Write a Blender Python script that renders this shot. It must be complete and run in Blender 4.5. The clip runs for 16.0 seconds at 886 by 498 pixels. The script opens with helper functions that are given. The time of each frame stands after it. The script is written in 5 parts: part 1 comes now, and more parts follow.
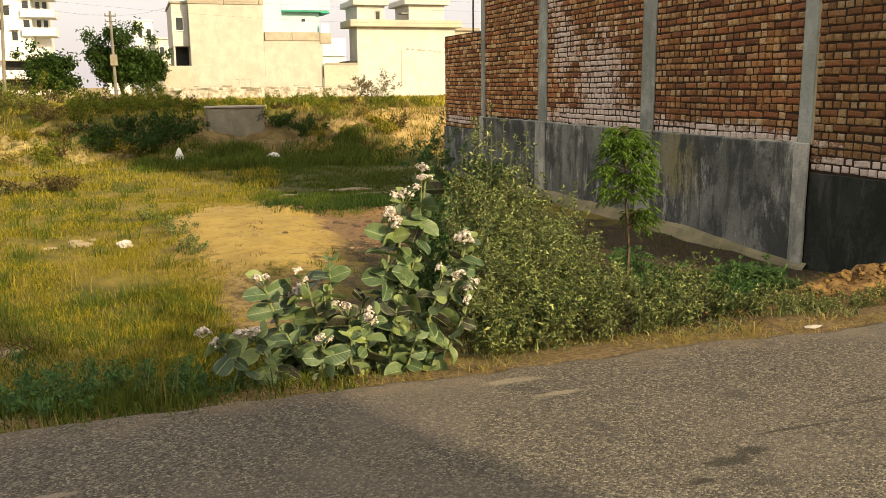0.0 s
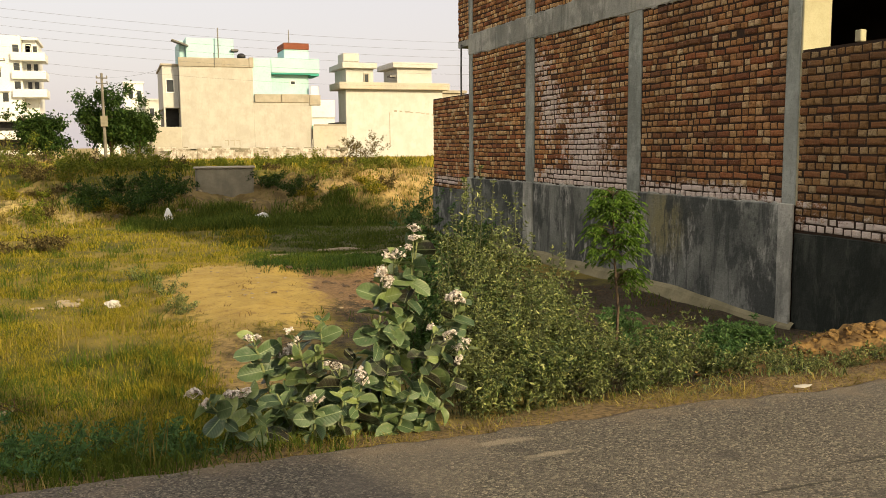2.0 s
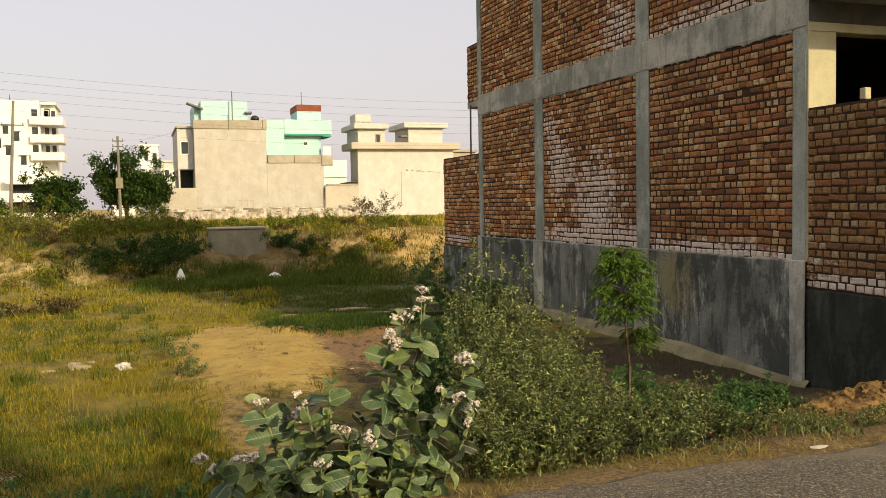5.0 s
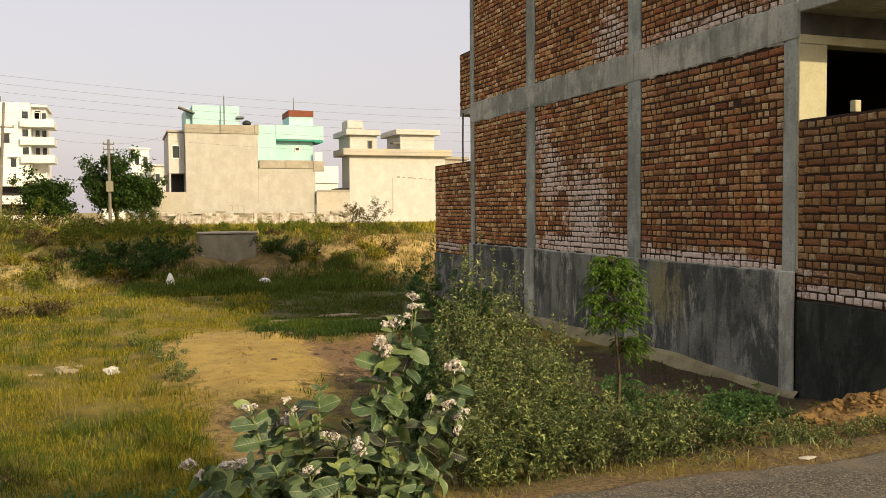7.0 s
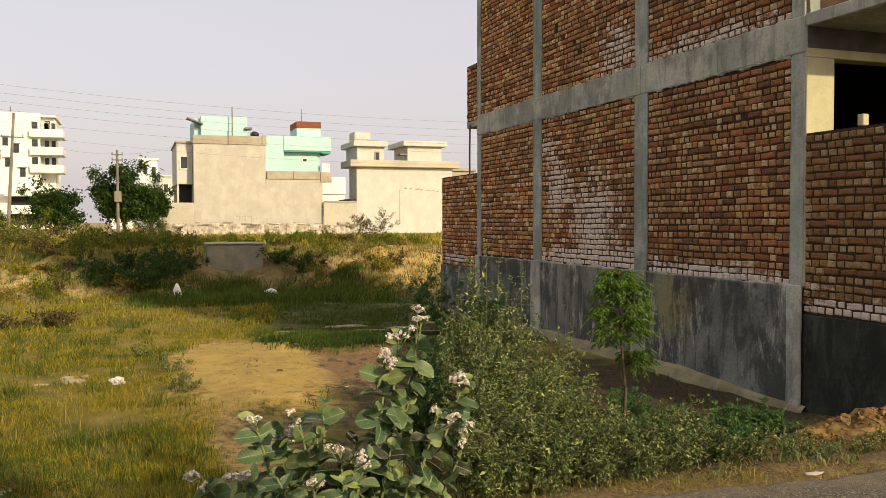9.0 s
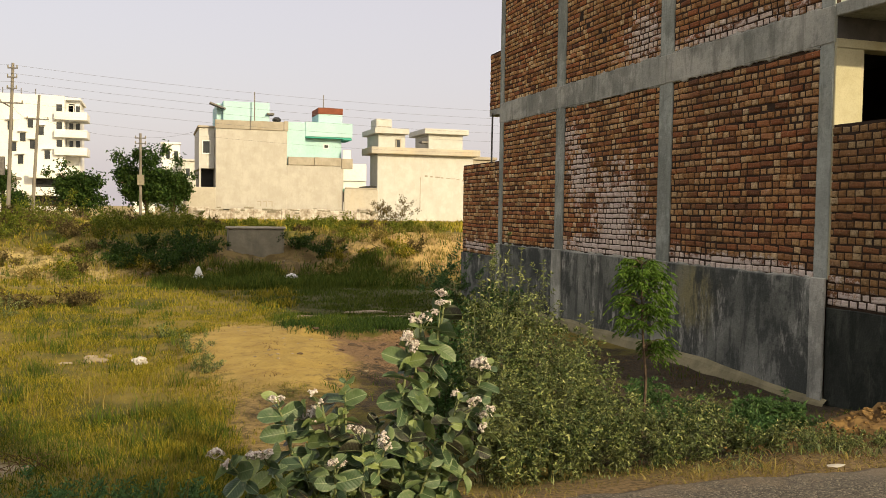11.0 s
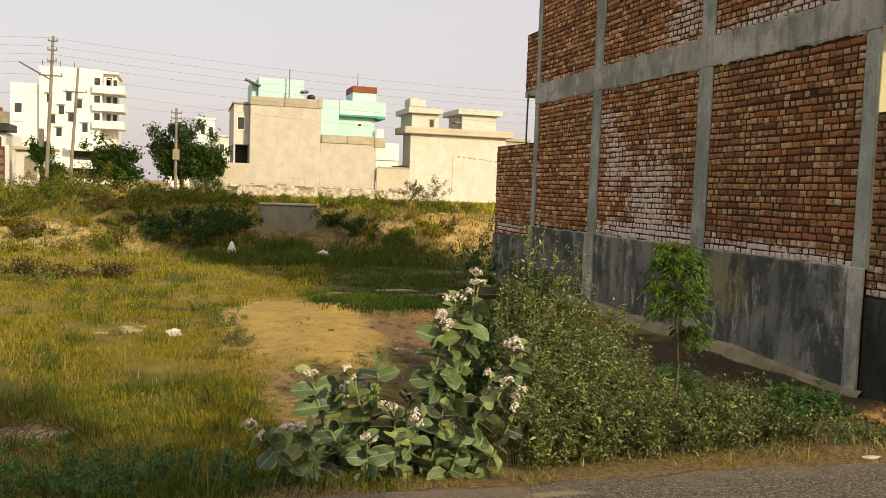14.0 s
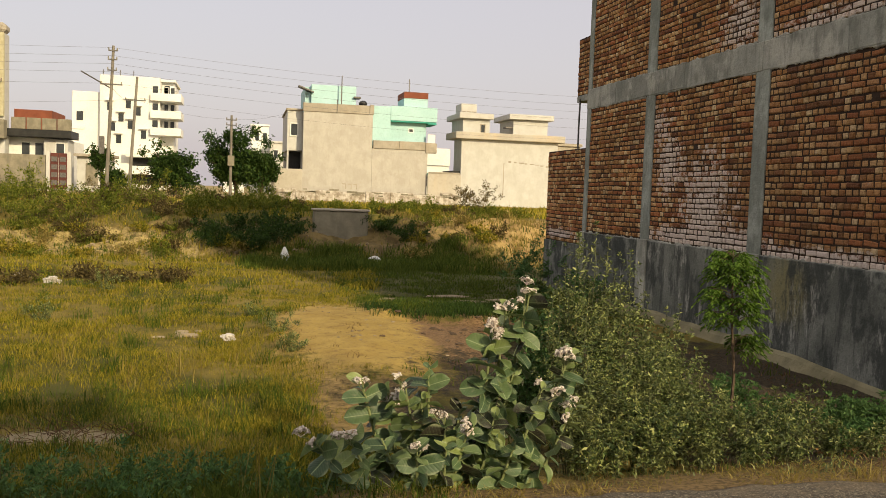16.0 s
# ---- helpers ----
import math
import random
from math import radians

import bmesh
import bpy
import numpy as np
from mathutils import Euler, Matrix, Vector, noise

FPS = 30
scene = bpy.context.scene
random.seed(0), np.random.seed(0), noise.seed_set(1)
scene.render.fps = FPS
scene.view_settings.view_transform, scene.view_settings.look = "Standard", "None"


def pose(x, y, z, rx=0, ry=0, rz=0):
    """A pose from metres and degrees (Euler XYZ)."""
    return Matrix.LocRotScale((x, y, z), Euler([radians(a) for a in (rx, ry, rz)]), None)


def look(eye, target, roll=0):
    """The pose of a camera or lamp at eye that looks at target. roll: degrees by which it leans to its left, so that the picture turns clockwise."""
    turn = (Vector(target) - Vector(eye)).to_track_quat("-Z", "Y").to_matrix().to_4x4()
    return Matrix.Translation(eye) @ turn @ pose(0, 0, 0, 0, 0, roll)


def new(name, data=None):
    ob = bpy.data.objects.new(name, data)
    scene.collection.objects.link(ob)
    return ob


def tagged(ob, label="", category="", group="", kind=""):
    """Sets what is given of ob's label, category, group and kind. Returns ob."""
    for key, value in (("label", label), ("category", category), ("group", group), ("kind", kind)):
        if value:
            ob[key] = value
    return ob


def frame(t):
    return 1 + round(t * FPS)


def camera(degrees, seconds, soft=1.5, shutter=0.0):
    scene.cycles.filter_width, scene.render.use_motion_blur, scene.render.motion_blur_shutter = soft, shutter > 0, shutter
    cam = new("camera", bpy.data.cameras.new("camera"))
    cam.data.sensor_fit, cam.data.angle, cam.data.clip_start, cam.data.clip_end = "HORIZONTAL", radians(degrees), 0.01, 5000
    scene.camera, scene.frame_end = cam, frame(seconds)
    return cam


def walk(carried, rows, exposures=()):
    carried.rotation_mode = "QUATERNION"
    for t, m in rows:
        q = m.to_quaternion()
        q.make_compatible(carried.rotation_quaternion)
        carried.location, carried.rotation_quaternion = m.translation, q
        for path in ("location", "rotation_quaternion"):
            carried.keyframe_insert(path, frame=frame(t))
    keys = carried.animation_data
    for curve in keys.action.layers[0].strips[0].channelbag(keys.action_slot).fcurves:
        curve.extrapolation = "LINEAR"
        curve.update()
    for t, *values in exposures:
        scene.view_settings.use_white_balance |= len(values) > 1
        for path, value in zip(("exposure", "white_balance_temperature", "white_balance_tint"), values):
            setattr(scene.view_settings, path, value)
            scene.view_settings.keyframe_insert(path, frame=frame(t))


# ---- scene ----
cam = camera(53.9, 16.0, soft=0.72)
PATH = [
    (0, (-6.997, -7.952, 1.598), (-6.351, -6.096, 1.226), -0.6),
    (0.5, (-6.995, -7.96, 1.61), (-6.274, -6.118, 1.319), -0.3),
    (1, (-7.011, -7.961, 1.608), (-6.275, -6.118, 1.355), -0.2),
    (1.5, (-7.027, -7.966, 1.607), (-6.314, -6.114, 1.359), -0.3),
    (2, (-7.03, -7.976, 1.606), (-6.349, -6.111, 1.369), -0.5),
    (2.5, (-7.036, -7.968, 1.611), (-6.368, -6.097, 1.38), -0.6),
    (3, (-7.041, -7.965, 1.614), (-6.391, -6.086, 1.398), -0.7),
    (3.5, (-7.031, -7.972, 1.623), (-6.381, -6.091, 1.426), -0.7),
    (4, (-7.018, -7.984, 1.628), (-6.365, -6.1, 1.474), -0.8),
    (6.5, (-7.004, -7.994, 1.631), (-6.328, -6.114, 1.54), -1.0),
    (7, (-7.011, -7.986, 1.63), (-6.33, -6.107, 1.541), -0.4),
    (7.5, (-7.007, -7.978, 1.633), (-6.326, -6.099, 1.555), -0.2),
    (8, (-6.999, -7.986, 1.638), (-6.329, -6.103, 1.574), -0.3),
    (10.5, (-7.023, -7.985, 1.618), (-6.368, -6.097, 1.556), 0.3),
    (11, (-7.032, -7.986, 1.61), (-6.407, -6.088, 1.521), 0.8),
    (11.5, (-7.026, -7.996, 1.612), (-6.425, -6.092, 1.507), 0.8),
    (12, (-7.018, -7.995, 1.612), (-6.412, -6.092, 1.505), 1.3),
    (12.5, (-7.014, -7.991, 1.617), (-6.395, -6.092, 1.51), 1.4),
    (13, (-7.02, -7.989, 1.622), (-6.398, -6.091, 1.517), 1.8),
    (13.5, (-7.04, -7.979, 1.615), (-6.426, -6.078, 1.511), 1.8),
    (14, (-7.063, -7.973, 1.595), (-6.504, -6.058, 1.461), 2.1),
    (14.5, (-7.067, -7.929, 1.583), (-6.571, -6.001, 1.398), 2.2),
    (15, (-7.065, -7.964, 1.602), (-6.592, -6.03, 1.41), 2.1),
    (15.5, (-7.067, -7.979, 1.61), (-6.602, -6.041, 1.445), 2.0),
    (16, (-7.06, -7.961, 1.615), (-6.614, -6.016, 1.488), 2.0),
]
walk(cam, [(t, look(eye, target, roll)) for t, eye, target, roll in PATH],
     [(0.0, 0.44, 6900, 7), (0.6, 0.36, 6900, 7), (1.5, 0.25, 6850, 7), (4.0, 0.10, 6750, 8), (7.0, 0.04, 6600, 9), (10.5, 0.04, 6600, 9), (13.0, 0.0, 6600, 9), (14.6, 0.09, 6800, 8), (16.0, -0.10, 6600, 9)])

# ---- light ----
HAZE = (0.75, 0.67, 0.705)
SUN_WAY = Vector((-0.394, 0.913, -0.39))           # the way the sunlight travels
world = bpy.data.worlds.new("sky")
scene.world = world
world.use_nodes = True
wn = world.node_tree
wn.nodes.clear()
w_out = wn.nodes.new("ShaderNodeOutputWorld")
w_add = wn.nodes.new("ShaderNodeAddShader")
w_sky, w_haze = wn.nodes.new("ShaderNodeBackground"), wn.nodes.new("ShaderNodeBackground")
sky = wn.nodes.new("ShaderNodeTexSky")
sky.sky_type, sky.sun_disc = "NISHITA", False
sky.sun_elevation, sky.sun_rotation = radians(21.4), radians(156.7)
sky.dust_density, sky.air_density = 4.0, 1.2
w_sky.inputs[1].default_value = 0.05
# evening haze: pale lavender, warmer and brighter round the sun
w_way = wn.nodes.new("ShaderNodeTexCoord")
w_dot = wn.nodes.new("ShaderNodeVectorMath")
w_dot.operation = "DOT_PRODUCT"
w_dot.inputs[1].default_value = -SUN_WAY.normalized()
wn.links.new(w_way.outputs["Generated"], w_dot.inputs[0])
w_glow = wn.nodes.new("ShaderNodeValToRGB")
for e, (at, c) in zip((w_glow.color_ramp.elements[0], w_glow.color_ramp.elements[1], w_glow.color_ramp.elements.new(0.5)), ((0.0, HAZE), (1.0, (4.8, 3.5, 2.2)), (0.5, (1.18, 0.99, 0.84)))):
    e.position, e.color = at, (*c, 1)
w_map = wn.nodes.new("ShaderNodeMapRange")
w_map.inputs[1].default_value, w_map.inputs[2].default_value = -0.4, 1.0
wn.links.new(w_dot.outputs["Value"], w_map.inputs[0])
wn.links.new(w_map.outputs[0], w_glow.inputs[0])
wn.links.new(w_glow.outputs[0], w_haze.inputs[0])
w_haze.inputs[1].default_value = 0.77
wn.links.new(sky.outputs[0], w_sky.inputs[0])
wn.links.new(w_sky.outputs[0], w_add.inputs[0])
wn.links.new(w_haze.outputs[0], w_add.inputs[1])
wn.links.new(w_add.outputs[0], w_out.inputs[0])
sun = new("sun", bpy.data.lights.new("sun", "SUN"))
sun.data.energy, sun.data.angle, sun.data.color = 4.9, radians(0.8), (1.0, 0.81, 0.50)
sun.matrix_world = look(Vector((0, 0, 40)), Vector((0, 0, 40)) + SUN_WAY)


# ---- materials ----
class Nodes:
    """Short hand for a material's node tree."""

    def __init__(self, name, rough=0.9, metal=0.0):
        self.m = bpy.data.materials.new(name)
        self.m.use_nodes = True
        self.t = self.m.node_tree
        self.p = self.t.nodes["Principled BSDF"]
        self.p.inputs["Roughness"].default_value = rough
        self.p.inputs["Metallic"].default_value = metal
        self.p.inputs["Specular IOR Level"].default_value = 0.25
        self.geo = self.t.nodes.new("ShaderNodeNewGeometry")
        self.pos = self.geo.outputs["Position"]

    def put(self, value, socket):
        if hasattr(value, "is_linked"):
            self.t.links.new(value, socket)
        else:
            socket.default_value = value

    def math(self, op, a, b=0.0, clamp=False):
        n = self.t.nodes.new("ShaderNodeMath")
        n.operation, n.use_clamp = op, clamp
        self.put(a, n.inputs[0]), self.put(b, n.inputs[1])
        return n.outputs[0]

    def scaled(self, s, shift=(0, 0, 0)):
        n = self.t.nodes.new("ShaderNodeMapping")
        n.inputs["Scale"].default_value, n.inputs["Location"].default_value = s, shift
        self.t.links.new(self.pos, n.inputs["Vector"])
        return n.outputs[0]

    def noise(self, scale, detail=4.0, vector=None, rough=0.6):
        n = self.t.nodes.new("ShaderNodeTexNoise")
        n.inputs["Scale"].default_value, n.inputs["Detail"].default_value = scale, detail
        n.inputs["Roughness"].default_value = rough
        self.t.links.new(vector or self.pos, n.inputs["Vector"])
        return n.outputs["Fac"]

    def ramp(self, fac, stops):
        n = self.t.nodes.new("ShaderNodeValToRGB")
        while len(n.color_ramp.elements) < len(stops):
            n.color_ramp.elements.new(0.5)
        for e, (at, c) in zip(n.color_ramp.elements, stops):
            e.position, e.color = at, (*c, 1)
        self.put(fac, n.inputs[0])
        return n.outputs[0]

    def mix(self, fac, a, b, how="MIX"):
        n = self.t.nodes.new("ShaderNodeMix")
        n.data_type, n.blend_type = "RGBA", how
        self.put(fac, n.inputs[0])
        self.put(a if hasattr(a, "is_linked") else (*a, 1), n.inputs[6])
        self.put(b if hasattr(b, "is_linked") else (*b, 1), n.inputs[7])
        return n.outputs[2]

    def step(self, v, lo, hi):
        n = self.t.nodes.new("ShaderNodeMapRange")
        n.interpolation_type = "SMOOTHSTEP"
        self.put(v, n.inputs[0])
        n.inputs[1].default_value, n.inputs[2].default_value = lo, hi
        return n.outputs[0]

    def blob(self, centre, radii):
        """1 at the centre, falling to 0 at the radii; flat in a direction with a huge radius."""
        s = [1 / r for r in radii]
        v = self.scaled(s, [-c * k for c, k in zip(centre, s)])
        n = self.t.nodes.new("ShaderNodeVectorMath")
        n.operation = "LENGTH"
        self.t.links.new(v, n.inputs[0])
        return self.math("SUBTRACT", 1.0, n.outputs["Value"], clamp=True)

    def axis(self, n):
        s = self.t.nodes.new("ShaderNodeSeparateXYZ")
        self.t.links.new(self.pos, s.inputs[0])
        return s.outputs[n]

    def random(self, island=False):
        if island:
            return self.geo.outputs["Random Per Island"]
        return self.t.nodes.new("ShaderNodeObjectInfo").outputs["Random"]

    def done(self, color, bump=None, depth=0.01, strength=0.6):
        self.put(color if hasattr(color, "is_linked") else (*color, 1), self.p.inputs["Base Color"])
        if bump is not None:
            n = self.t.nodes.new("ShaderNodeBump")
            n.inputs["Strength"].default_value, n.inputs["Distance"].default_value = strength, depth
            self.t.links.new(bump, n.inputs["Height"])
            self.t.links.new(n.outputs[0], self.p.inputs["Normal"])
        return self.m


def plain(name, a, b, scale=6.0, rough=0.85, depth=0.004, fine=60.0, metal=0.0, dirt=None):
    """A painted, plastered or bare surface: two tones at a large scale, grain at a small one, and an optional dirt colour."""
    k = Nodes(name, rough, metal)
    big, small = k.noise(scale, 5), k.noise(fine, 3)
    c = k.mix(k.step(big, 0.35, 0.65), a, b)
    c = k.mix(k.math("MULTIPLY", k.step(small, 0.45, 0.7), 0.25), c, [v * 0.6 for v in a])
    if dirt:
        streak = k.noise(1.0, 6, k.scaled((scale, scale, scale * 0.18)))
        c = k.mix(k.math("MULTIPLY", k.step(streak, 0.5, 0.72), 0.6), c, dirt)
    return k.done(c, small, depth)


def brick_material(name, tones, island):
    k = Nodes(name, 0.92)
    r = k.random(island)
    c = k.ramp(r, tones)
    c = k.mix(k.math("MULTIPLY", k.step(k.noise(30, 6, None, 0.75), 0.44, 0.64), 0.55), c, (0.085, 0.036, 0.016))
    c = k.mix(k.math("MULTIPLY", k.step(k.noise(42, 5, k.scaled((1, 1, 1), (4, 7, 2)), 0.7), 0.52, 0.68), 0.45), c, (0.52, 0.36, 0.19))
    c = k.mix(k.math("MULTIPLY", k.step(k.noise(0.9, 5), 0.42, 0.66), 0.35), c, (0.20, 0.13, 0.05))
    c = k.mix(k.math("MULTIPLY", k.step(k.noise(1.7, 5, k.scaled((1, 1, 1), (2, 3, 9))), 0.54, 0.7), 0.4), c, (0.12, 0.07, 0.045))
    # weaker sky and field light towards the road, painted as a patchy dark tone
    bay_shade = k.math("ADD", k.math("SUBTRACT", 1.0, k.step(k.axis(1), 1.0, 6.5)), k.math("MULTIPLY", k.math("SUBTRACT", k.noise(0.8, 4), 0.5), 1.2), True)
    c = k.mix(k.math("MULTIPLY", bay_shade, 0.27), c, (0.10, 0.055, 0.03))
    # porch side: brown dirt, with its shade mixed into the tone; sunlit front spared
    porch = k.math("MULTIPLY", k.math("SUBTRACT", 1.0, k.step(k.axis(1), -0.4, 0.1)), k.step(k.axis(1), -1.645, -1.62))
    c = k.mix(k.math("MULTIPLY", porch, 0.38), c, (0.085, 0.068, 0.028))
    # lime bloom: in one bay, along the lowest courses and on one patch upstairs
    w = k.math("MULTIPLY", k.math("MAXIMUM", k.blob((0, 4.5, 1.45), (9, 1.5, 1.6)), k.blob((0, 5.75, 2.25), (9, 0.9, 0.9))), 0.95)
    w = k.math("MAXIMUM", w, k.math("MULTIPLY", k.blob((0, 4.4, 1.0), (99, 3.0, 0.36)), 1.4))
    w = k.math("MAXIMUM", w, k.math("MULTIPLY", k.blob((0, 1.6, 0.92), (99, 2.6, 0.24)), 1.5))
    w = k.math("MAXIMUM", w, k.math("MULTIPLY", k.blob((0, 3.7, 4.25), (99, 1.0, 0.7)), 0.9))
    w = k.math("MAXIMUM", w, k.math("MULTIPLY", k.blob((0, 1.4, 3.95), (99, 2.5, 0.32)), 0.85))
    w = k.math("MAXIMUM", w, k.math("MULTIPLY", k.blob((0, -0.9, 0.68), (99, 2.0, 0.22)), 1.0))
    w = k.math("MAXIMUM", w, k.math("MULTIPLY", k.blob((0, 6.2, 2.9), (99, 0.9, 0.7)), 0.7))
    w = k.math("MAXIMUM", w, k.math("MULTIPLY", k.blob((0, 11.0, 0.8), (99, 2.0, 0.2)), 1.0))
    w = k.math("ADD", w, k.math("MULTIPLY", k.math("SUBTRACT", k.noise(13, 7, None, 0.8), 0.5), 2.3))
    w = k.math("ADD", w, k.math("MULTIPLY", k.math("SUBTRACT", r, 0.5), 0.4))
    c = k.mix(k.math("MULTIPLY", k.step(w, 0.33, 0.7), 0.85), c, (0.66, 0.58, 0.52))
    return k.done(c, k.math("ADD", k.noise(60, 5), k.math("MULTIPLY", k.noise(24, 6, None, 0.7), -1.5)), 0.012, 0.9)


HEADERS = [(0.0, (0.20, 0.085, 0.032)), (0.12, (0.35, 0.165, 0.06)), (0.45, (0.53, 0.272, 0.10)), (0.8, (0.67, 0.44, 0.205)), (1.0, (0.78, 0.60, 0.34))]
STRETCHERS = [(0.0, (0.12, 0.044, 0.02)), (0.15, (0.23, 0.08, 0.032)), (0.55, (0.385, 0.128, 0.045)), (0.85, (0.48, 0.205, 0.08)), (1.0, (0.58, 0.33, 0.155))]
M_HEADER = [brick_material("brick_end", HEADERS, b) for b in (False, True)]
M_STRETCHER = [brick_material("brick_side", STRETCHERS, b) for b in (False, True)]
M_MORTAR = plain("mortar", (0.05, 0.032, 0.02), (0.028, 0.019, 0.013), 3.0, 0.95, 0.01, 40)


def plaster(name, a, b, dark, light, base, wild=1.0):
    """Raw cement plaster with runs of damp and of lime, and a damp foot."""
    k = Nodes(name, 0.9)
    big = k.noise(1.3, 6)
    c = k.mix(k.step(big, 0.4, 0.6), a, b)
    moss = k.blob((0, 2.2, 0.5), (99, 0.9, 0.9))
    c = k.mix(k.math("MULTIPLY", k.step(k.math("ADD", moss, k.math("MULTIPLY", k.noise(4, 4), 0.5)), 0.5, 1.0), 0.8), c, base)
    damp = k.noise(1.5, 8, k.scaled((1, 1, 0.75), (5, 5, 5)), 0.7)
    c = k.mix(k.math("MULTIPLY", k.step(damp, 0.47, 0.57), 0.85 * wild), c, dark)
    run = k.noise(1.0, 8, k.scaled((4, 5.5, 0.8)), 0.75)
    c = k.mix(k.math("MULTIPLY", k.step(run, 0.5, 0.60), 0.7 * wild), c, dark)
    bloom = k.noise(1.1, 5, k.scaled((1, 1, 1), (11, 3, 6)), 0.6)
    lime = k.noise(1.0, 9, k.scaled((5, 5.5, 1.5), (3, 1, 7)), 0.78)
    lime = k.math("ADD", lime, k.math("MULTIPLY", k.math("SUBTRACT", bloom, 0.5), 0.55))
    c = k.mix(k.math("MULTIPLY", k.step(lime, 0.54, 0.70), 0.6 * wild), c, light)
    blot = k.noise(7, 7, k.scaled((1, 1, 0.8), (1, 8, 2)), 0.75)
    c = k.mix(k.math("MULTIPLY", k.step(blot, 0.55, 0.66), 0.5 * wild), c, dark)
    c = k.mix(k.math("MULTIPLY", k.step(k.noise(30, 5), 0.5, 0.75), 0.35), c, dark)
    return k.done(c, k.math("ADD", k.noise(22, 6), k.math("MULTIPLY", run, 0.6)), 0.014, 0.8)


M_PLINTH = plaster("plinth_plaster", (0.195, 0.205, 0.18), (0.115, 0.124, 0.108), (0.042, 0.048, 0.044), (0.54, 0.54, 0.48), (0.21, 0.19, 0.08))
# much darker plaster tone for the base of the porch
M_DARK_PLASTER = plaster("dark_plaster", (0.036, 0.042, 0.034), (0.024, 0.028, 0.023), (0.014, 0.018, 0.014), (0.075, 0.08, 0.065), (0.04, 0.045, 0.03))
M_CONCRETE = plaster("raw_concrete", (0.42, 0.42, 0.365), (0.30, 0.31, 0.27), (0.12, 0.13, 0.11), (0.52, 0.51, 0.45), (0.2, 0.2, 0.16), 0.6)
M_COLUMN = plaster("column_concrete", (0.37, 0.40, 0.36), (0.27, 0.295, 0.26), (0.11, 0.125, 0.105), (0.42, 0.42, 0.36), (0.17, 0.18, 0.13), 0.55)
M_PIER = plaster("pale_pier", (0.46, 0.46, 0.40), (0.33, 0.335, 0.29), (0.13, 0.14, 0.12), (0.58, 0.57, 0.50), (0.30, 0.29, 0.2), 0.6)
M_TOE = plain("mortar_fillet", (0.26, 0.235, 0.14), (0.17, 0.155, 0.09), 2.5, 0.95, 0.02, 25, dirt=(0.10, 0.09, 0.06))
M_YELLOW = plain("yellow_plaster", (0.44, 0.41, 0.275), (0.36, 0.33, 0.21), 3.0, 0.9, 0.004, 50, dirt=(0.38, 0.33, 0.19))
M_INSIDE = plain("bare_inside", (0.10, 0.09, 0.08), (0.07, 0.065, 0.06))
M_TAN = plaster("tan_render", (0.43, 0.41, 0.37), (0.39, 0.37, 0.33), (0.31, 0.285, 0.24), (0.48, 0.46, 0.42), (0.38, 0.345, 0.28), 0.3)
M_TAN_PALE = plain("pale_render", (0.44, 0.41, 0.35), (0.38, 0.35, 0.295), 0.5, 0.95, 0.01, 5, dirt=(0.46, 0.38, 0.27))
M_COPING = plain("weathered_coping", (0.36, 0.325, 0.265), (0.28, 0.25, 0.20), 0.8, 0.95, 0.01, 6, dirt=(0.26, 0.20, 0.13))
M_CREAM = plaster("cream_paint", (0.50, 0.50, 0.475), (0.46, 0.455, 0.43), (0.385, 0.37, 0.33), (0.54, 0.54, 0.52), (0.43, 0.40, 0.34), 0.3)
M_AQUA = plain("aqua_paint", (0.40, 0.60, 0.61), (0.36, 0.555, 0.565), 0.6, 0.8, 0.003, 8)
M_AQUA_DEEP = plain("deep_aqua_paint", (0.06, 0.32, 0.26), (0.05, 0.27, 0.22), 1.0)
M_WHITEWASH = plain("flaking_whitewash", (0.52, 0.49, 0.44), (0.24, 0.20, 0.15), 2.6, 0.95, 0.02, 8, dirt=(0.20, 0.16, 0.11))
M_WHITE = plain("white_paint", (0.72, 0.72, 0.69), (0.66, 0.66, 0.63), 0.3, 0.85, 0.004, 4)
M_RUST = plain("brick_red_paint", (0.22, 0.07, 0.04), (0.17, 0.055, 0.03), 1.5)
M_MAROON = plain("maroon_paint", (0.11, 0.03, 0.022), (0.08, 0.022, 0.018), 1.5, 0.5)
M_DARK = plain("dark_opening", (0.018, 0.018, 0.017), (0.03, 0.03, 0.028), 2.0, 0.5)
M_GLASS = plain("dark_pane", (0.03, 0.035, 0.04), (0.05, 0.055, 0.06), 1.0, 0.12)
M_GREY = plain("grey_cement", (0.25, 0.225, 0.165), (0.17, 0.155, 0.115), 1.6, 0.92, 0.01, 14, dirt=(0.12, 0.11, 0.09))
M_POLE = plain("cast_concrete_pole", (0.20, 0.18, 0.15), (0.13, 0.12, 0.10), 1.2, 0.9, 0.006, 20)
M_STEEL = plain("weathered_steel", (0.16, 0.15, 0.14), (0.10, 0.095, 0.09), 8, 0.55, 0.002, 60, 0.6)
M_WIRE = plain("cable", (0.10, 0.10, 0.115), (0.13, 0.13, 0.14), 2, 0.7)
M_BLACK = plain("black_plastic", (0.012, 0.012, 0.013), (0.02, 0.02, 0.02), 4, 0.4)
M_BARK = plain("bark", (0.12, 0.085, 0.055), (0.07, 0.05, 0.035), 9, 0.95, 0.02, 45)


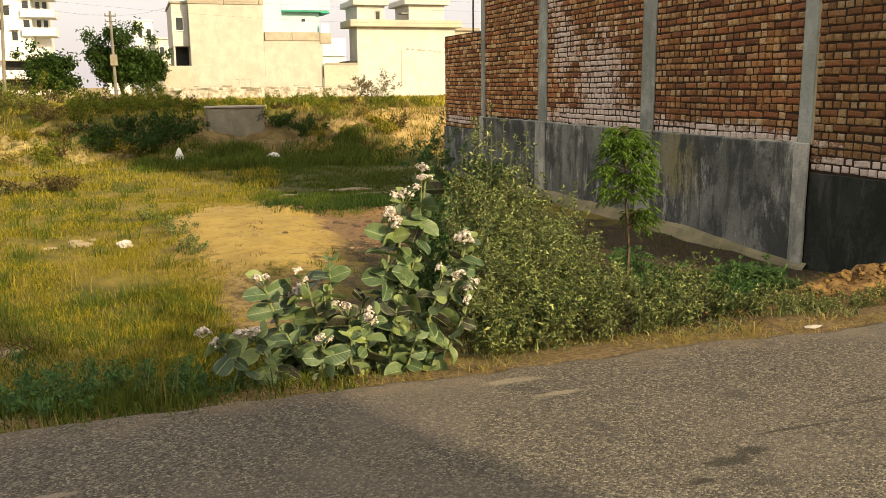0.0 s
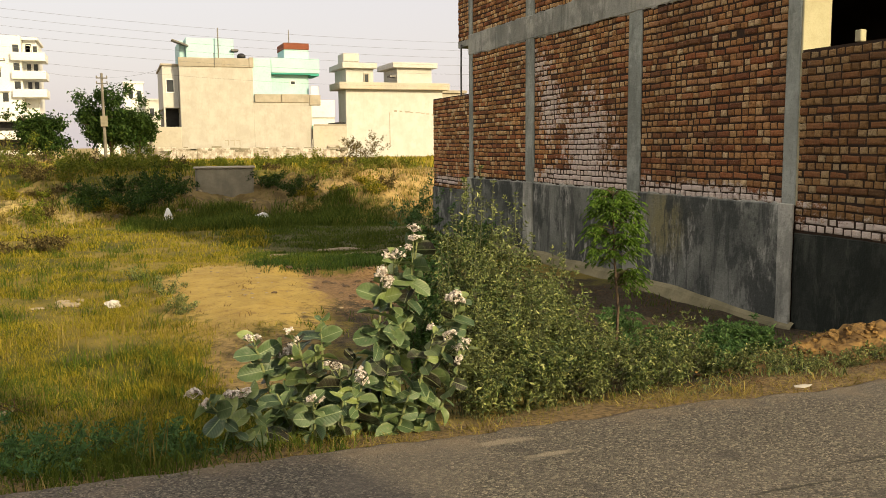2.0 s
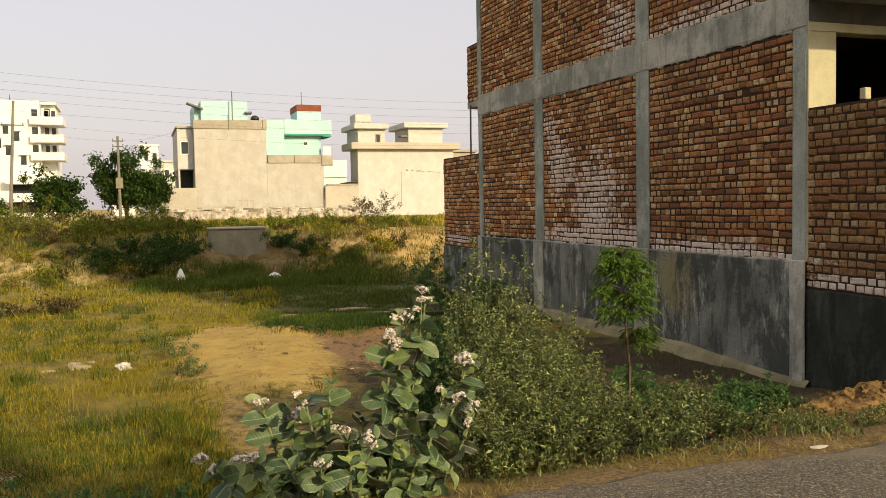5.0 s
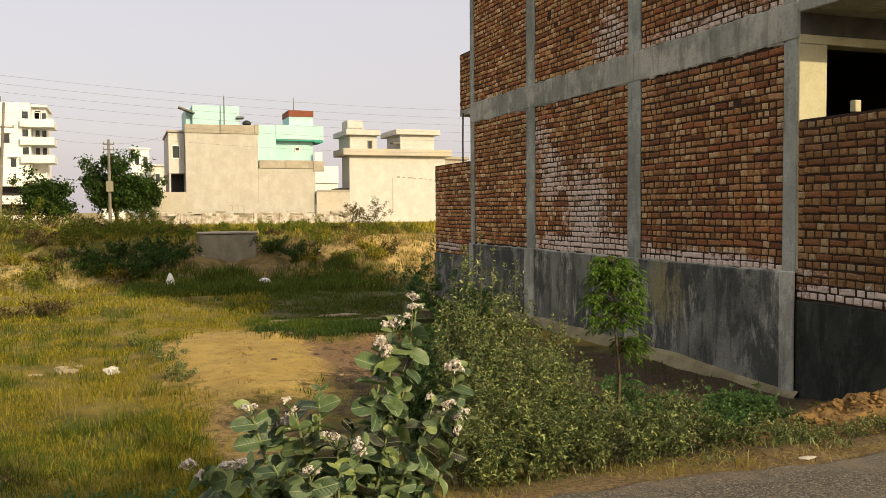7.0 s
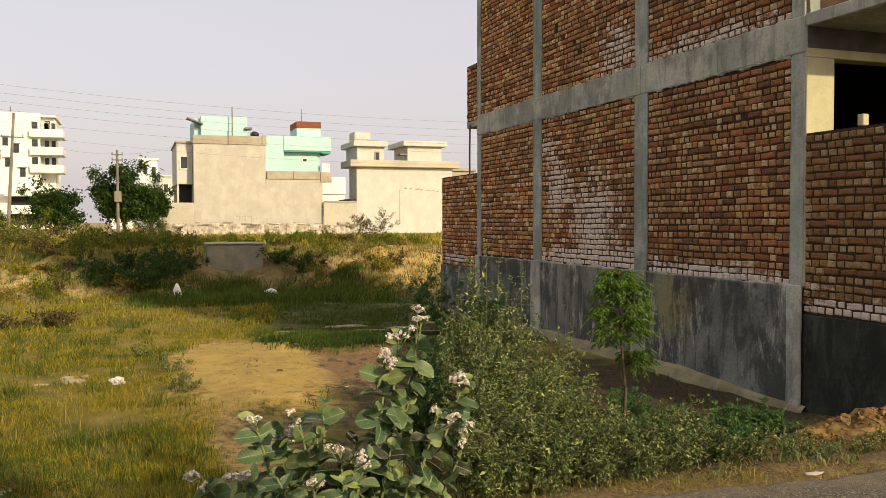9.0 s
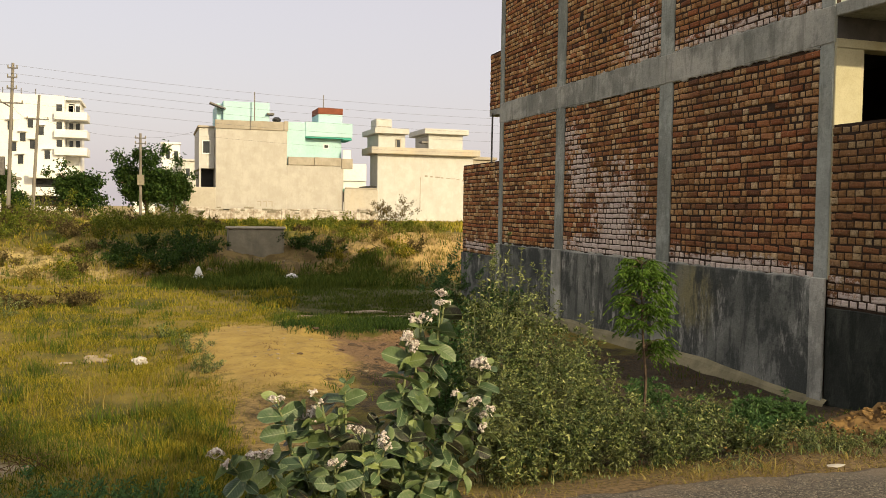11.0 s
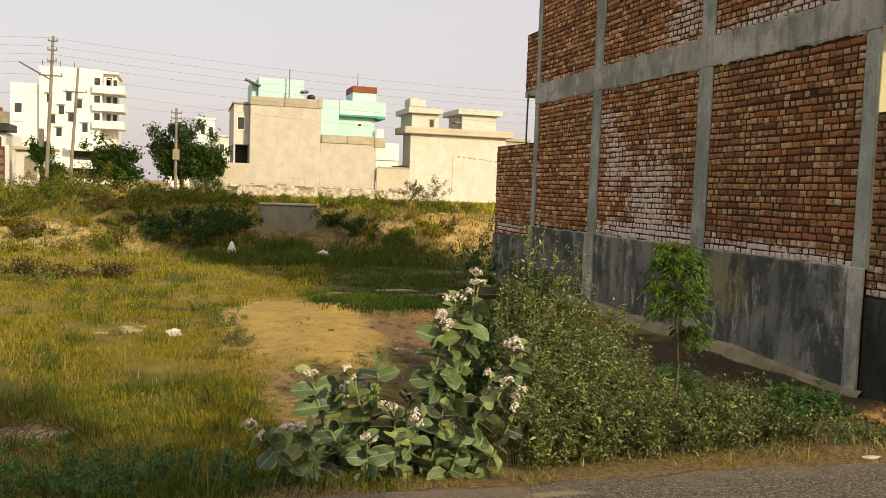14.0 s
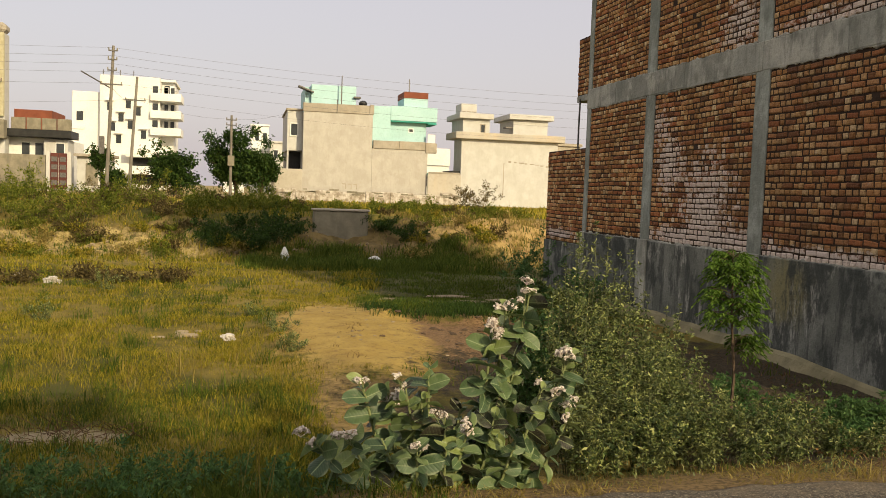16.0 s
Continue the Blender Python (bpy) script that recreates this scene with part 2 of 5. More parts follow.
def ground_material():
    k = Nodes("plot_earth", 0.97)
    big, mid, fine = k.noise(0.55, 6), k.noise(2.6, 5), k.noise(28, 5)
    grass = k.mix(k.step(mid, 0.35, 0.65), (0.15, 0.12, 0.022), (0.23, 0.175, 0.04))
    grass = k.mix(k.step(big, 0.45, 0.62), grass, (0.08, 0.08, 0.015))
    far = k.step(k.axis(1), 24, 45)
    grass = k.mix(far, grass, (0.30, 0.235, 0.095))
    sand = k.mix(k.step(mid, 0.3, 0.7), (0.44, 0.315, 0.09), (0.34, 0.235, 0.065))
    red = k.mix(k.step(fine, 0.35, 0.65), (0.27, 0.17, 0.085), (0.14, 0.085, 0.042))
    green = k.mix(k.step(fine, 0.4, 0.6), (0.06, 0.07, 0.02), (0.11, 0.10, 0.035))
    wob = k.math("MULTIPLY", k.math("SUBTRACT", k.noise(1.4, 5), 0.5), 0.9)
    near = k.math("MULTIPLY", k.math("SUBTRACT", k.noise(7, 8, None, 0.8), 0.3), 0.95)

    def where(centre, radii, lo, hi):
        return k.step(k.math("ADD", k.math("ADD", k.blob(centre, radii), wob), near), lo, hi)

    c = k.mix(where((-2.2, 12.0, 0), (4.4, 7.5, 99), 0.42, 0.6), grass, green)
    c = k.mix(where((-3.7, 3.9, 0), (2.2, 3.0, 99), 0.42, 0.58), c, red)
    sand = k.mix(k.math("MULTIPLY", k.step(k.noise(9, 8, k.scaled((0.7, 1, 1)), 0.8), 0.5, 0.64), 0.6), sand, (0.20, 0.125, 0.05))
    c = k.mix(where((-5.6, 4.4, 0), (1.6, 5.0, 99), 0.44, 0.62), c, sand)
    path = k.mix(k.step(k.noise(11, 7, None, 0.75), 0.4, 0.62), (0.30, 0.21, 0.08), (0.12, 0.085, 0.035))
    c = k.mix(where((-5.9, 0.4, 0), (1.3, 2.4, 99), 0.5, 0.8), c, path)
    c = k.mix(where((-8.45, -0.7, 0), (0.95, 0.6, 99), 0.5, 0.7), c, (0.31, 0.25, 0.15))
    bank = k.mix(k.step(mid, 0.4, 0.6), (0.21, 0.15, 0.066), (0.10, 0.07, 0.032))
    c = k.mix(k.math("MULTIPLY", k.step(k.math("ADD", k.blob((-5, 19.3, 0), (99, 4.5, 99)), wob), 0.3, 0.6), 0.8), c, bank)
    # dry ground at the bank's right end, painted brighter to carry its sunlight
    dry = k.mix(k.step(mid, 0.35, 0.65), (0.46, 0.33, 0.13), (0.30, 0.20, 0.075))
    c = k.mix(where((1.3, 19.5, 0), (3.8, 6.0, 99), 0.5, 0.75), c, dry)
    # straw ground on the left bank, its sunlit brightness put into the colour
    straw = k.mix(k.step(k.noise(5, 7, None, 0.75), 0.42, 0.6), (0.40, 0.31, 0.12), (0.16, 0.12, 0.045))
    c = k.mix(where((-12.5, 19.0, 0), (9.0, 4.5, 99), 0.5, 0.8), c, straw)
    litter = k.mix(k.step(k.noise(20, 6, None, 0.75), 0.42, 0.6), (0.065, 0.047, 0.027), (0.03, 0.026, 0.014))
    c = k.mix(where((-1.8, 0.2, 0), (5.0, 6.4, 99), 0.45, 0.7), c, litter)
    edge = k.mix(k.step(fine, 0.4, 0.6), (0.22, 0.15, 0.07), (0.12, 0.085, 0.04))
    c = k.mix(k.step(k.math("ADD", k.blob((-5, -3.6, 0), (999, 1.2, 99)), wob), 0.2, 0.6), c, edge)
    c = k.mix(k.math("MULTIPLY", k.step(fine, 0.5, 0.75), 0.35), c, (0.07, 0.05, 0.025))
    return k.done(c, k.math("ADD", fine, k.math("MULTIPLY", k.noise(90, 3), 0.4)), 0.03, 0.8)


def road_material():
    k = Nodes("worn_asphalt", 0.88)
    stone = k.t.nodes.new("ShaderNodeTexVoronoi")
    stone.inputs["Scale"].default_value = 100
    k.t.links.new(k.pos, stone.inputs["Vector"])
    pick = k.t.nodes.new("ShaderNodeSeparateColor")
    k.t.links.new(stone.outputs["Color"], pick.inputs[0])
    c = k.ramp(pick.outputs[0], [(0.0, (0.05, 0.045, 0.036)), (0.5, (0.11, 0.099, 0.078)), (0.85, (0.185, 0.163, 0.122)), (1.0, (0.32, 0.28, 0.20))])
    c = k.mix(k.math("MULTIPLY", k.step(k.noise(0.9, 6), 0.45, 0.65), 0.5), c, (0.17, 0.145, 0.115))
    c = k.mix(k.math("MULTIPLY", k.step(k.noise(2.2, 6, k.scaled((1, 1, 1), (9, 4, 0))), 0.58, 0.68), 0.55), c, (0.055, 0.05, 0.046))
    dust = k.math("ADD", k.step(k.axis(1), -4.3, -3.5), k.math("MULTIPLY", k.math("SUBTRACT", k.noise(2.5, 6), 0.5), 1.8))
    c = k.mix(k.math("MULTIPLY", k.step(dust, 0.6, 1.4), 0.7), c, (0.25, 0.19, 0.125))
    # an oil-dark patched crack and sandy scrapes
    for x, y, a, b in ((-4.72, -5.08, 0.2, 0.075), (-4.56, -5.02, 0.14, 0.06), (-4.15, -4.88, 0.45, 0.02), (-3.5, -4.72, 0.6, 0.02), (-4.95, -5.2, 0.1, 0.04)):
        v = k.math("ADD", k.blob((x, y, 0), (a, b, 99)), k.math("MULTIPLY", k.math("SUBTRACT", k.noise(14, 6), 0.5), 1.2))
        c = k.mix(k.math("MULTIPLY", k.step(v, 0.25, 0.6), 0.8), c, (0.035, 0.032, 0.024))
    for x, y, a, b in ((-5.15, -3.78, 0.32, 0.07), (-5.0, -4.05, 0.25, 0.05), (-7.4, -4.4, 0.15, 0.04)):
        v = k.math("ADD", k.blob((x, y, 0), (a, b, 99)), k.math("MULTIPLY", k.math("SUBTRACT", k.noise(14, 6), 0.5), 0.8))
        c = k.mix(k.math("MULTIPLY", k.step(v, 0.25, 0.7), 0.7), c, (0.33, 0.28, 0.20))
    return k.done(c, k.math("ADD", k.noise(95, 3), k.math("MULTIPLY", stone.outputs["Distance"], -1.2)), 0.012, 0.9)


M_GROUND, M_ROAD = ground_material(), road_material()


# ---- building blocks ----
def thing(name, at, label, category, group="", kind=""):
    ob = new(name)
    ob.empty_display_size = 0.2
    ob.location = at
    return tagged(ob, label, category, group, kind)


def part(name, bm, material, parent, label=""):
    """One mesh object under a thing or a part; the bmesh is in world coordinates."""
    me = bpy.data.meshes.new(name)
    bm.to_mesh(me)
    bm.free()
    me.materials.append(material)
    ob = new(name, me)
    if parent is not None:
        up, shift = parent, Vector()
        while up is not None:
            shift += up.location
            up = up.parent
        me.transform(Matrix.Translation(-shift))
        ob.parent = parent
    if label:
        ob["label"] = label
    return ob


def arrays(name, verts, faces, material, parent=None, label="", slots=None, smooth=False):
    me = bpy.data.meshes.new(name)
    me.from_pydata(verts, [], faces)
    for m in material if isinstance(material, (list, tuple)) else [material]:
        me.materials.append(m)
    if slots is not None:
        me.polygons.foreach_set("material_index", slots)
    if smooth:
        me.polygons.foreach_set("use_smooth", [True] * len(me.polygons))
    ob = new(name, me)
    if parent is not None:
        up, shift = parent, Vector()
        while up is not None:
            shift += up.location
            up = up.parent
        me.transform(Matrix.Translation(-shift))
        ob.parent = parent
    if label:
        ob["label"] = label
    return ob


def box(x0, x1, y0, y1, z0, z1, bevel=0.0, bm=None, cuts=0, rough=0.0):
    """A box, bevelled and a little uneven where asked for."""
    own = bm is None
    one = bmesh.new()
    bmesh.ops.create_cube(one, size=1.0)
    bmesh.ops.scale(one, vec=(x1 - x0, y1 - y0, z1 - z0), verts=one.verts)
    bmesh.ops.translate(one, vec=((x0 + x1) / 2, (y0 + y1) / 2, (z0 + z1) / 2), verts=one.verts)
    if cuts:
        long = [e for e in one.edges if e.calc_length() > 0.6]
        bmesh.ops.subdivide_edges(one, edges=long, cuts=cuts, use_grid_fill=True)
    if bevel:
        sharp = [e for e in one.edges if e.calc_face_angle(0) > 0.5]
        bmesh.ops.bevel(one, geom=sharp, offset=bevel, segments=1, affect="EDGES")
    if rough:
        for v in one.verts:
            v.co += noise.noise_vector(v.co * 3.1) * rough
    if own:
        return one
    me = bpy.data.meshes.new("tmp")
    one.to_mesh(me)
    one.free()
    bm.from_mesh(me)
    bpy.data.meshes.remove(me)
    return bm


def tube(points, radii, sides=7):
    """A tapered tube through points."""
    bm, rings = bmesh.new(), []
    for n, (p, r) in enumerate(zip(points, radii)):
        p = Vector(p)
        way = (Vector(points[min(n + 1, len(points) - 1)]) - Vector(points[max(n - 1, 0)])).normalized()
        a = way.orthogonal().normalized()
        b = way.cross(a)
        rings.append([bm.verts.new(p + r * (math.cos(u) * a + math.sin(u) * b)) for u in (math.tau * s / sides for s in range(sides))])
    for lo, hi in zip(rings, rings[1:]):
        for s in range(sides):
            bm.faces.new((lo[s], lo[(s + 1) % sides], hi[(s + 1) % sides], hi[s]))
    bm.faces.new(rings[0][::-1]), bm.faces.new(rings[-1])
    return bm


def smooth(v, lo, hi):
    t = min(1.0, max(0.0, (v - lo) / (hi - lo)))
    return t * t * (3 - 2 * t)


def ground_z(x, y):
    """The height of the plot, its bank and the land behind it."""
    z = -0.06 - 0.24 * smooth(y, -3.5, -1.9) - 0.19 * smooth(y, -2.2, 0.2)
    z += 0.22 * smooth(-x, 9.0, 16.0) * smooth(y, 4, 14) * (1 - smooth(y, 14, 20))
    d = ((x + 5.6) / 1.25) ** 2 + ((y - 4.6) / 2.9) ** 2
    z += 0.16 * math.exp(-d * d)
    foot = 16.0 + 1.5 * smooth(-x, 5, 12) - 2.5 * smooth(x, -3.0, 0.5)
    z += 1.22 * smooth(y, foot, foot + 7.5)
    p = Vector((x, y, 0))
    z += 0.035 * noise.noise(p * 1.7) + 0.05 * noise.noise(p * 0.45)
    z += 0.05 * math.exp(-d) * (noise.noise(p * 3.3) + 0.5 * noise.noise(p * 7.1))
    b = smooth(y, foot, foot + 2) * (1 - smooth(y, foot + 5, foot + 11))
    z += b * (0.24 * noise.noise(p * 0.9) + 0.16 * noise.noise(p * 2.3) + 0.08 * noise.noise(p * 5.1))
    # a low turf ledge behind the bare soil
    edge = 5.75 - 0.12 * (x + 4.5) + 0.3 * noise.noise(p * 1.3)
    z += 0.12 * smooth(y, edge, edge + 0.18) * (1 - smooth(y, edge + 0.6, edge + 4.0)) * smooth(x, -5.3, -4.6) * (1 - smooth(x, -2.6, -1.6))
    if y < -3.0:
        z = -0.06 + (z + 0.06) * smooth(y, -3.6, -3.0)
    return z

# ---- ground and road ----
def lines(lo, hi, step, out):
    core = list(np.arange(lo, hi + 1e-6, step))
    left, right, s = [], [], step
    a, b = lo, hi
    while b < out:
        s *= 1.28
        a, b = a - s, b + s
        left.append(a), right.append(b)
    return left[::-1] + core + right


gx, gy = lines(-15.0, 2.0, 0.16, 2500), lines(-4.2, 27.0, 0.16, 2500)
gv = [(x, y, ground_z(x, y)) for y in gy for x in gx]
gw = len(gx)
gf = [(j * gw + i, j * gw + i + 1, (j + 1) * gw + i + 1, (j + 1) * gw + i) for j in range(len(gy) - 1) for i in range(gw - 1)]
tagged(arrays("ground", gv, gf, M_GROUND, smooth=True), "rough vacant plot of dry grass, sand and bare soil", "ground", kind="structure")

rx = sorted(set(list(np.arange(-14, 6, 0.06)) + list(np.arange(-200, -14, 6.0)) + list(np.arange(6, 200, 6.0))))
rv, rf = [], []
for x in rx:
    p = Vector((x, 0, 0))
    e = -3.56 + 0.10 * noise.noise(p * 0.9) + 0.05 * noise.noise(p * 3.7) + 0.025 * noise.noise(p * 11)
    for y, z in ((e + 0.02, -0.07), (e, -0.012), (e - 0.05, 0.0), (-4.6, 0.008), (-6.4, 0.03), (-8.5, 0.04), (-12.0, 0.0)):
        rv.append((x, y, z + (0.004 * noise.noise(Vector((x, y, 0)) * 2.0) if y > -9 else 0)))
for i in range(len(rx) - 1):
    for j in range(6):
        rf.append((i * 7 + j, i * 7 + j + 1, (i + 1) * 7 + j + 1, (i + 1) * 7 + j))
tagged(arrays("road", rv, rf, M_ROAD, smooth=True), "worn grey asphalt road with a crumbling sandy edge", "road", kind="structure")

# ---- brick building ----
COURSE = 0.0852
brick_places = []            # wall, head or side, y0, y1, z0, z1


def brick_field(wall, a0, a1, z0, z1, skip=(), seed=0):
    rnd = random.Random(seed)
    for i in range(int(round((z1 - z0) / COURSE))):
        z = z0 + i * COURSE
        head = i % 2 == 0
        unit = 0.1215 if head else 0.237
        n = max(1, round((a1 - a0) / unit))
        w = (a1 - a0) / n
        shift = 0 if head else rnd.uniform(-0.06, 0.06)
        a = a0
        while a < a1 - 0.03:
            kind, b = head, a + w * rnd.uniform(0.9, 1.1)
            if not head and rnd.random() < 0.45:
                b, kind = a + 0.12 * rnd.uniform(0.9, 1.1), True
            if b > a1 - 0.05:
                b = a1
            mid = ((a + b) / 2, z + COURSE / 2)
            if not any(math.hypot(mid[0] - s[0], mid[1] - s[1]) < s[2] for s in skip):
                sag = 0.016 * noise.noise(Vector((mid[0] * 0.9, i * 0.31, seed)))
                brick_places.append((wall, kind, a + 0.0095 + rnd.uniform(-0.005, 0.006), b - 0.0095 + rnd.uniform(-0.006, 0.005), z + 0.006 + sag + rnd.uniform(-0.005, 0.004), z + COURSE - 0.007 + sag + rnd.uniform(-0.006, 0.004)))
            a = b


building = thing("brick_building", (2.0, 4.6, -0.6), "unfinished three-storey red brick building with a bare concrete frame", "building")
HOLES = [(5.85, 5.0, 0.07), (5.55, 4.83, 0.06), (5.2, 4.68, 0.07), (4.95, 4.5, 0.06), (1.9, 2.55, 0.05), (8.7, 2.2, 0.05), (4.9, 2.45, 0.05), (7.6, 2.3, 0.05), (0.8, 2.9, 0.05)]
for n, (y0, y1) in enumerate(((0.01, 2.92), (3.27, 6.39), (6.75, 9.33))):
    brick_field("west", y0, y1, 0.90 + 0.02 * n, 3.49, HOLES, n)
    brick_field("west", y0, y1, 3.91, 6.5, HOLES, 10 + n)
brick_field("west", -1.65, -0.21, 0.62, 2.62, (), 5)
brick_field("west", 9.57, 11.87, 0.63, 2.70, (), 6)
brick_field("corbel", 9.57, 10.18, 3.84, 5.06, (), 7)
brick_field("south", 0.0, 1.6, 0.62, 2.62, (), 8)


def wall_part(name, x0, x1, y0, y1, z0, z1, mat, bevel=0.0, cuts=0, rough=0.0, parent=None, label=""):
    return part(name, box(x0, x1, y0, y1, z0, z1, bevel, None, cuts, rough), mat, parent or building, label)


west_wall = wall_part("wall", 0.006, 0.24, -0.2, 9.54, -0.8, 10.0, M_MORTAR, label="red brick side wall with dark raked joints")
wall_part("wall", 2.6, 2.8, -0.2, 9.54, -0.8, 10.0, M_MORTAR)
wall_part("wall", 0.24, 2.6, 9.34, 9.54, -0.8, 10.0, M_MORTAR)
porch_wall = wall_part("porch_wall", 0.006, 0.23, -1.64, -0.2, 0.5, 2.6, M_MORTAR, label="low brick porch wall of English bond")
porch_front = wall_part("porch_wall", 0.23, 2.8, -1.645, -1.42, 0.5, 2.6, M_MORTAR, label="sunlit brick porch front")
back_wall = wall_part("yard_wall", 0.006, 0.23, 9.54, 11.87, 0.6, 2.69, M_MORTAR, label="lower brick wall of the back yard")
corbel = wall_part("balcony_wall", 0.006, 0.14, 9.54, 10.18, 3.8, 5.06, M_MORTAR, label="brick side of a rear balcony")
wall_part("balcony_slab", 0.0, 1.6, 9.54, 10.2, 3.70, 3.84, M_CONCRETE, 0.01)
# concrete frame
for y0, y1 in ((-0.2, 0.0), (2.93, 3.26), (6.40, 6.74), (9.34, 9.55)):
    wall_part("column", -0.012, 0.2, y0, y1, 0.9, 10.0, M_COLUMN, 0.006, 8, 0.006)
for z0, z1 in ((3.49, 3.9), (6.49, 6.9)):
    ends = (-0.21, 1.32, 3.1, 5.35, 6.57, 8.1, 9.55)
    for y0, y1 in zip(ends, ends[1:]):
        wall_part("beam", -0.02 - 0.004 * random.random(), 0.2, y0 + 0.003, y1 - 0.003, z0 + random.uniform(-0.012, 0.012), z1 + random.uniform(-0.012, 0.012), M_CONCRETE, 0.008, 6, 0.008)


def mortar_lip(a0, a1, at, upright, way, seed):
    """Squeezed-out mortar along an edge of the frame, wider here and broken off there."""
    bm, rows, n = bmesh.new(), [], int((a1 - a0) / 0.035)
    for i in range(n + 1):
        a = a0 + (a1 - a0) * i / n
        q = Vector((a * 4.3, seed * 3.7, 0))
        w = max(0.003, 0.004 + 0.012 * noise.noise(q * 2)) if upright else max(0.004, 0.016 + 0.04 * noise.noise(q) + 0.03 * noise.noise(q * 3.1))
        x = -0.016 - (0.004 if upright else 0.022) * abs(noise.noise(q * 2.3 + Vector((0, 0, 5))))
        pts = ((-0.012, -0.012), (x, 0.0), (x * 0.8, w * 0.6), (0.0, w))
        rows.append([bm.verts.new((px, at + way * o, a) if upright else (px, a, at + way * o)) for px, o in pts])
    for lo, hi in zip(rows, rows[1:]):
        for i in range(3):
            bm.faces.new((lo[i], hi[i], hi[i + 1], lo[i + 1]))
    part("mortar_lip", bm, M_COLUMN if upright else M_CONCRETE, building)


for n, (y0, y1) in enumerate(((0.01, 2.92), (3.27, 6.39), (6.75, 9.33))):
    mortar_lip(y0, y1, 3.49, False, -1, n)
    mortar_lip(y0, y1, 3.90, False, 1, 10 + n)
    mortar_lip(y0, y1, 0.90, False, 1, 20 + n)
    for z0, z1 in ((0.95, 3.48), (3.92, 6.4)):
        mortar_lip(z0, z1, y0 - 0.01, True, 1, 30 + n + z0)
        mortar_lip(z0, z1, y1 + 0.01, True, -1, 40 + n + z0)
wall_part("roof", 0.0, 2.8, -0.3, 9.54, 10.0, 10.14, M_CONCRETE, label="flat concrete roof slab")
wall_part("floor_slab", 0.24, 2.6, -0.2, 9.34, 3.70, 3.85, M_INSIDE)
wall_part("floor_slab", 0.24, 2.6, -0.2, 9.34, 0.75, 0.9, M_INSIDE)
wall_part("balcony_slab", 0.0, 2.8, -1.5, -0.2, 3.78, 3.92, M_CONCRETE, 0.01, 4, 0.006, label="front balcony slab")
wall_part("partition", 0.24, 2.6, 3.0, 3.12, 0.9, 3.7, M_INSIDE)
# plinth
plinth = wall_part("plinth", -0.045, 0.014, 0.0, 9.5, -0.9, 0.90, M_PLINTH, 0.012, 24, 0.012, label="streaked grey cement plinth")
wall_part("plinth", -0.035, 0.014, 9.55, 11.87, -0.9, 0.62, M_PLINTH, 0.01, 8, 0.01)
wall_part("plinth", -0.02, 0.014, -1.66, -0.22, -0.9, 0.60, M_DARK_PLASTER, 0.008, 8, 0.01, label="dark plaster below the porch wall")
wall_part("plinth", 0.014, 2.8, -1.665, -1.45, -0.9, 0.60, M_DARK_PLASTER, 0.008, 4, 0.006)
for y0, y1 in ((-0.23, 0.0), (2.9, 3.28), (6.37, 6.76), (9.34, 9.56)):
    wall_part("pier", -0.065, -0.03, y0, y1, -0.9, 0.92, M_PIER, 0.01, 10, 0.008, label="concrete pier in the plinth")
wall_part("pier", -0.035, -0.018, -1.655, -1.56, -0.9, 0.58, M_PLINTH, 0.008, 6, 0.006)
toe = bmesh.new()
rows = []
for n in range(60):
    y = -0.3 + 10.0 * n / 59
    w = 0.10 + 0.07 * noise.noise(Vector((0, y * 1.9, 4)))
    t = -0.36 + 0.05 * noise.noise(Vector((2, y * 1.1, 8))) - 0.10 * smooth(-y, -2.5, 0.2)
    rows.append([toe.verts.new(v) for v in ((-0.04, y, t + 0.05), (-0.09, y, t), (-0.04 - w, y, t - 0.12), (-0.08 - w, y, -0.9), (-0.03, y, -0.9))])
for lo, hi in zip(rows, rows[1:]):
    for i in range(4):
        toe.faces.new((lo[i], hi[i], hi[i + 1], lo[i + 1]))
part("footing", toe, M_TOE, building, "sandy mortar footing")
# front face: yellow jamb, lintel and dark opening
wall_part("front_wall", 0.0, 0.385, -0.225, -0.02, 0.9, 3.44, M_YELLOW, 0.006, 6, 0.004, label="yellow plastered jamb lit by the sun")
wall_part("front_wall", 2.2, 2.8, -0.225, -0.02, 0.9, 3.44, M_YELLOW, 0.006)
wall_part("lintel", 0.0, 2.8, -0.235, -0.02, 3.44, 3.54, M_YELLOW, 0.006, 6, 0.004, label="yellow plastered lintel")
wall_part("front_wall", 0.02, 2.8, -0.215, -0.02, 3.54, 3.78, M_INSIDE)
wall_part("front_wall", 0.24, 2.6, -0.2, 0.0, 3.92, 10.0, M_MORTAR)
for n, (y0, z0) in enumerate(((-0.92, 2.615),)):
    loose = box(0.06, 0.14, y0 - 0.04, y0 + 0.04, z0, z0 + 0.12, 0.008)
    ob = part("loose_brick", loose, M_YELLOW, None)
    tagged(ob, "pale loose brick lying on the porch wall", "brick")
# drain pipe at the back
part("drain_pipe", tube([(-0.03, 9.95, 2.66), (-0.03, 9.95, 3.2), (-0.03, 9.93, 3.75)], [0.02, 0.02, 0.02]), M_STEEL, building, "rusty drain pipe")

# ---- houses behind the plot ----
def bit(name, parent, x0, x1, y0, y1, z0, z1, mat, bevel=0.02, label=""):
    return part(name, box(x0, x1, y0, y1, z0, z1, bevel), mat, parent, label)


